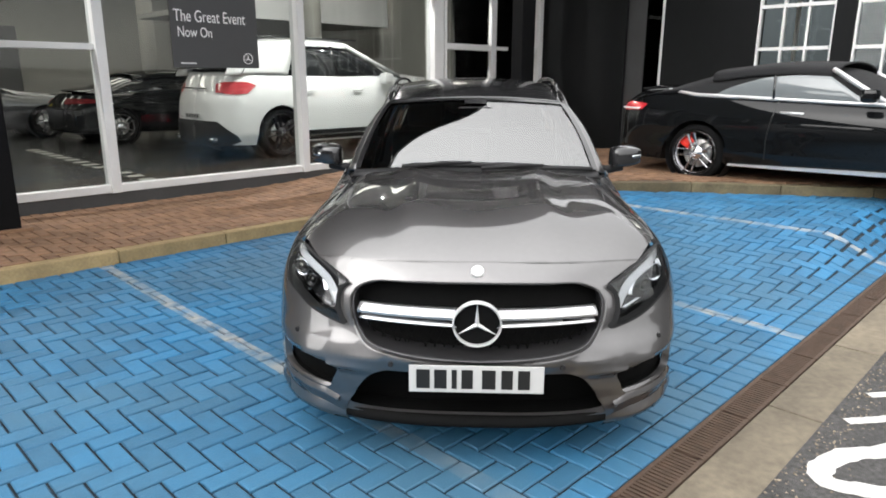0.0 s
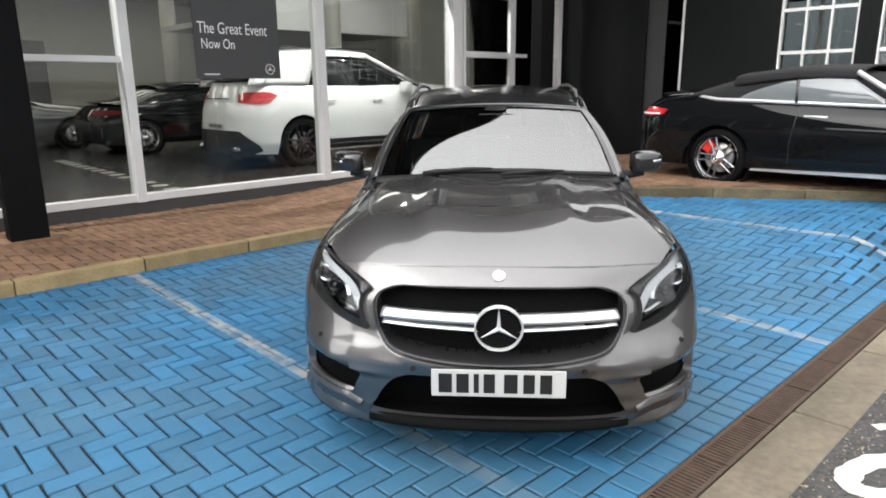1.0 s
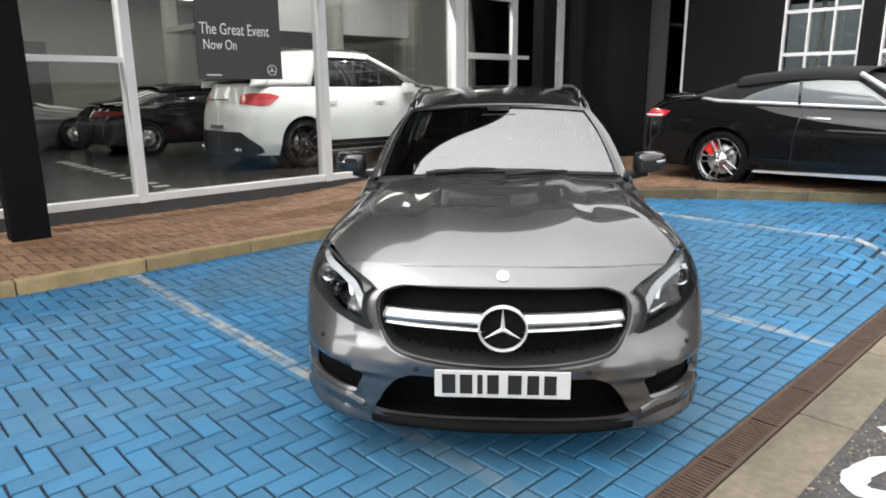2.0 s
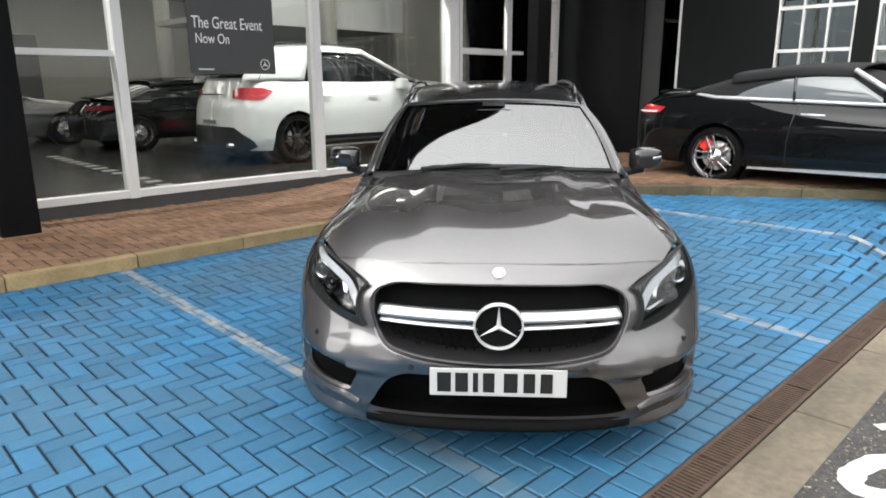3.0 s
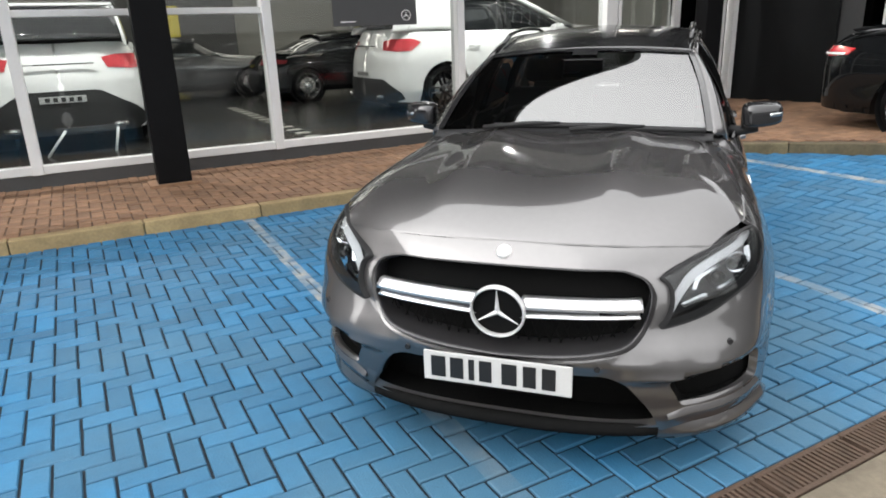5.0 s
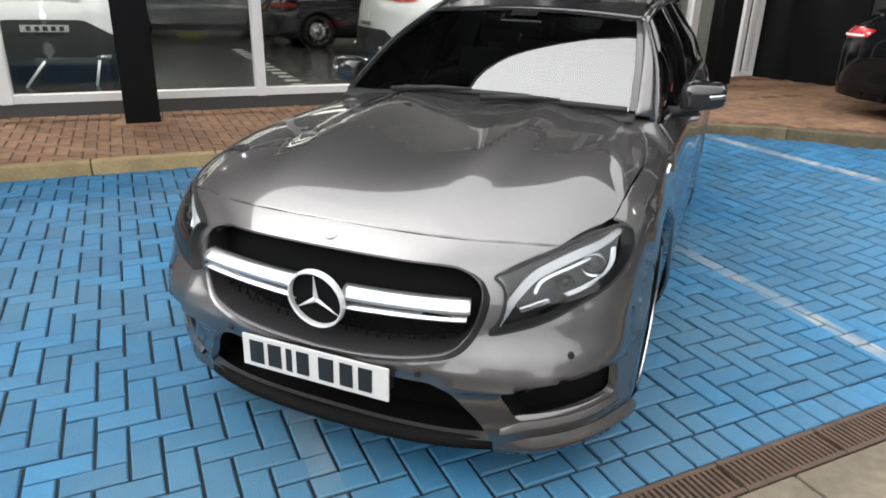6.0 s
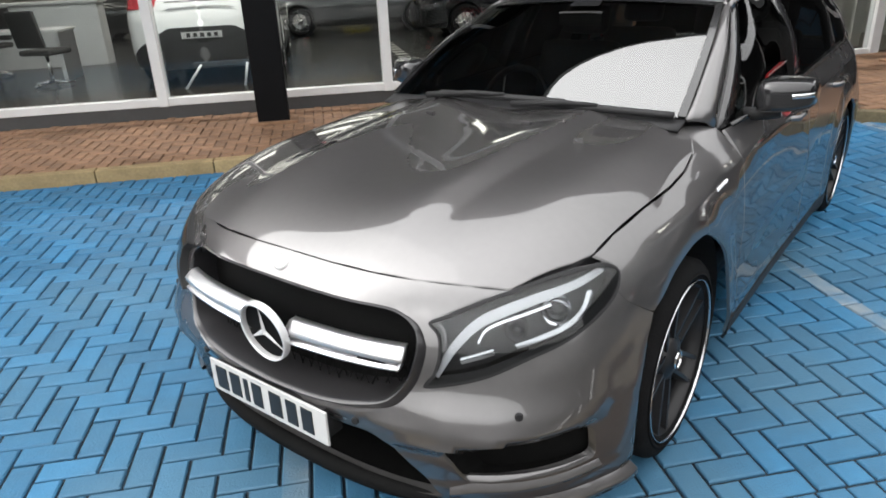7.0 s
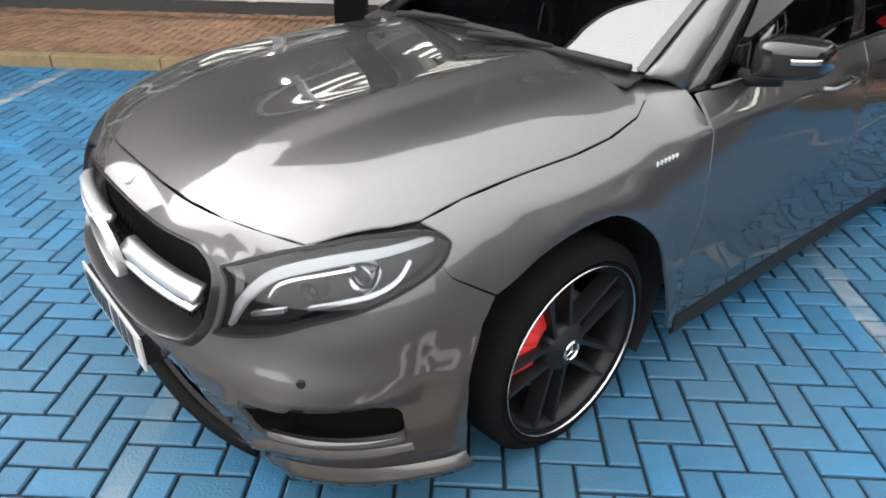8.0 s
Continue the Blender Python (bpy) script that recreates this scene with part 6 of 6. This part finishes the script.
for k in range(3):
    star_arm(em, pose(5.575, -0.004, 1.81, 0, 0, -90) @ Matrix.Rotation(math.tau * k / 3, 4, "X"), 0.061, 0.010, 0.0)
part("ornament", em, M_LETTER, sign, "white ring ornament")
box("small_print", 4.66, 4.86, -0.003, 0.0, 1.735, 1.748, M_LETTER, sign, "unreadable line of small print")

# ---- showroom fittings ----
for i in range(5):
    for j in range(4):
        x, y = -4.0 + i * 3.6, 13.4 + j * 2.5
        lamp = thing("ceiling_light", Matrix.Translation((x, y, 4.295)), "flat white ceiling light panel", "lamp", "showroom ceiling lights")
        box("frame", -1.22, 1.22, -0.34, 0.34, -0.03, 0.0, M_FRAME, lamp, "", 0.004)
        box("diffuser", -1.18, 1.18, -0.30, 0.30, -0.036, -0.031, M_TUBE, lamp)
for x, y in ((8.7, 19.0), (9.6, 12.6), (2.0, 16.5), (-2.5, 12.2), (9.6, 16.5)):
    c = thing("column", Matrix.Translation((x, y, FLOOR_Z)), "round white column in the showroom", "column", "showroom columns")
    b = bmesh.new()
    tube_bm([(0, 0, 0), (0, 0, 2), (0, 0, 4.02)], 0.2, 24, b)
    part("shaft", b, M_SHOPWALL, c, "", True)
    b = bmesh.new()
    tube_bm([(0, 0, 0.0), (0, 0, 0.12)], 0.215, 24, b)
    part("foot", b, M_SATIN, c, "", True)
dash = thing("floor_marking", Matrix.Translation((0, 0, FLOOR_Z)), "row of short white floor strips in the showroom", "floor marking", "", "structure")
for i in range(13):
    box("strip", 4.22, 4.42, 8.75 + i * 0.42, 8.93 + i * 0.42, 0.002, 0.006, M_SHOPWALL, dash)
panel_wall = thing("display_wall", Matrix.Translation((3.6, 21.4, FLOOR_Z)), "dark display wall with a yellow panel", "display", "")
box("board", -1.8, 2.6, 0, 0.2, 0, 2.6, M_SHOPDARK, panel_wall, "", 0.01)
box("picture", 0.2, 1.0, -0.03, 0.0, 0.5, 2.3, M_YELLOW, panel_wall, "yellow panel", 0.004)


def desk_chair(x, y, turn):
    c = thing("office_chair", pose(x, y, FLOOR_Z, 0, 0, turn), "dark office chair on a chrome star foot", "chair", "showroom chairs")
    b = bmesh.new()
    box_bm(-0.24, 0.24, -0.24, 0.24, 0.44, 0.52, 0.03, b)
    part("seat", b, M_INTERIOR, c, "", True)
    b = bmesh.new()
    box_bm(-0.22, 0.22, -0.03, 0.03, 0.0, 0.5, 0.03, b, Matrix.Translation((0, 0.24, 0.55)) @ Matrix.Rotation(radians(-10), 4, "X"))
    part("backrest", b, M_INTERIOR, c, "", True)
    b = bmesh.new()
    tube_bm([(0, 0, 0.06), (0, 0, 0.45)], 0.025, 10, b)
    part("column", b, M_CHROME, c, "", True)
    for k in range(5):
        g = k * math.tau / 5
        b = bmesh.new()
        tube_bm([(0, 0, 0.07), (0.28 * math.cos(g), 0.28 * math.sin(g), 0.03)], [0.022, 0.014], 8, b)
        part("foot", b, M_CHROME, c, "", True)
    return c


def desk(x, y):
    d = thing("desk", pose(x, y, FLOOR_Z), "pale desk near the showroom window", "table")
    box("top", -0.8, 0.8, -0.4, 0.4, 0.71, 0.75, M_FRAME, d, "", 0.006)
    for sx in (-0.74, 0.74):
        box("leg", sx - 0.03, sx + 0.03, -0.36, 0.36, 0.0, 0.71, M_SATIN, d, "", 0.006)


desk(-1.6, 11.4)
counter = thing("reception_counter", pose(-2.1, 13.2, FLOOR_Z), "white reception counter in the showroom", "counter")
box("front", -1.3, 1.3, -0.03, 0.03, 0.0, 1.05, M_FRAME, counter, "", 0.006)
box("top", -1.36, 1.36, -0.10, 0.45, 1.052, 1.10, M_FRAME, counter, "", 0.008)
for sx in (-1.27, 1.27):
    box("end_panel", sx - 0.03, sx + 0.03, 0.032, 0.42, 0.0, 1.05, M_FRAME, counter, "", 0.004)
desk_chair(-0.9, 10.6, 160)
desk_chair(-2.3, 12.3, -20)

# Panel added to brighten the side wing behind its glazing
for y in (3.6,):
    lamp = thing("ceiling_light", Matrix.Translation((14.0, y, 3.455)), "flat white ceiling light panel", "lamp", "showroom ceiling lights")
    box("frame", -1.22, 1.22, -0.34, 0.34, -0.03, 0.0, M_FRAME, lamp, "", 0.004)
    box("diffuser", -1.18, 1.18, -0.30, 0.30, -0.036, -0.031, M_TUBE, lamp)


# ceiling spots added just inside the window to brighten the cars on show
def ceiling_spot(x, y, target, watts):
    s = thing("ceiling_spot", Matrix.Translation((x, y, 4.3)), "spot lamp added inside the window to brighten the cars on show", "lamp", "showroom spot lamps")
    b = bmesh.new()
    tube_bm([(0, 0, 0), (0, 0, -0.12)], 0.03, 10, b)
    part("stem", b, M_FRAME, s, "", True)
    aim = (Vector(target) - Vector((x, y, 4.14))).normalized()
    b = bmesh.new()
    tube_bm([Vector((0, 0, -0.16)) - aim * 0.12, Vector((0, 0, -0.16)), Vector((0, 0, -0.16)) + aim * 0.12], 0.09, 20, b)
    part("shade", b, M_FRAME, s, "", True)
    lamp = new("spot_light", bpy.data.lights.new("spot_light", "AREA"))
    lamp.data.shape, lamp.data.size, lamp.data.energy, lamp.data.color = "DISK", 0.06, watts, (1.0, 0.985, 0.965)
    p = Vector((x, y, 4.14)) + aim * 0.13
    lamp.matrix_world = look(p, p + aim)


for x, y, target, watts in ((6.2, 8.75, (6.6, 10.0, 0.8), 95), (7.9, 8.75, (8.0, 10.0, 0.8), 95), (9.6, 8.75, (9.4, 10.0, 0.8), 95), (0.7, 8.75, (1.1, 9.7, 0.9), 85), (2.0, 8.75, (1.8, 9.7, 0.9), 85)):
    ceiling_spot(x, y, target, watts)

stand = thing("display_stand", Matrix.Translation((1.6, 9.36, FLOOR_Z)), "low dark display stand on two splayed white legs", "stand")
box("board", -0.32, 0.46, -0.02, 0.02, 0.27, 0.33, M_SHOPDARK, stand, "dark narrow board", 0.004)
for x0, x1 in ((-0.46, -0.22), (0.30, 0.37)):
    b = bmesh.new()
    tube_bm([(x0, -0.03, 0.0), (x1, -0.03, 0.30)], 0.016, 8, b)
    part("leg", b, M_LETTER, stand, "white leg", True)

# pale fittings behind the entrance
fit = thing("partition", Matrix.Translation((0, 0, FLOOR_Z)), "pale partition panels behind the entrance", "partition", "", "structure")
box("panel", 9.50, 9.98, 8.95, 9.01, 0.0, 3.9, M_SHOPWALL, fit, "", 0.004)
box("panel", 10.70, 10.86, 8.95, 9.01, 0.0, 3.9, M_SHOPWALL, fit, "", 0.004)
box("panel", 12.3, 12.4, 8.8, 13.6, 0.0, 4.0, M_SHOPWALL, fit, "", 0.004)
bulk = thing("bulkhead", Matrix(), "pale lowered ceiling edge in the showroom", "ceiling", "", "structure")
box("fascia", 6.9, 12.0, 12.9, 13.05, 2.75, 4.3, M_FRAME, bulk, "", 0.004)
box("underside", 6.9, 12.0, 13.05, 15.0, 2.75, 2.85, M_SHOPWALL, bulk)
box("dark_board", 7.2, 9.4, 12.86, 12.9, 2.2, 2.74, M_SHOPDARK, bulk)

# Two further panels added to brighten the interior behind the entrance
for x, y in ((10.4, 9.6), (9.6, 11.6)):
    lamp = thing("ceiling_light", Matrix.Translation((x, y, 4.295)), "flat white ceiling light panel", "lamp", "showroom ceiling lights")
    box("frame", -0.62, 0.62, -0.34, 0.34, -0.03, 0.0, M_FRAME, lamp, "", 0.004)
    box("diffuser", -0.58, 0.58, -0.30, 0.30, -0.036, -0.031, M_TUBE, lamp)


# loose grit along the edge of the road
rng = random.Random(11)
gv, gf = [], []
for i in range(1500):
    x, y = rng.uniform(-1.5, 7.5), 0.73 - abs(rng.gauss(0, 0.11))
    r = rng.uniform(0.003, 0.008)
    b = len(gv)
    turn = rng.uniform(0, 6.3)
    gv += [(x + r * math.cos(turn + k * math.tau / 4) * rng.uniform(0.7, 1.3), y + r * math.sin(turn + k * math.tau / 4) * rng.uniform(0.7, 1.3), ground_z(x, y) + 0.0005) for k in range(4)]
    gv.append((x, y, ground_z(x, y) + r * rng.uniform(0.7, 1.1)))
    gf += [(b + k, b + (k + 1) % 4, b + 4) for k in range(4)]
M_GRIT = material("mixed_grit", (0.2, 0.165, 0.12), 0.9, 0, 0.2, 10, per_object=0.6, island=True)
tagged(piece("grit", gv, gf, M_GRIT, None), "loose brown grit along the road edge", "gravel", "", "stuff")

build_paving()
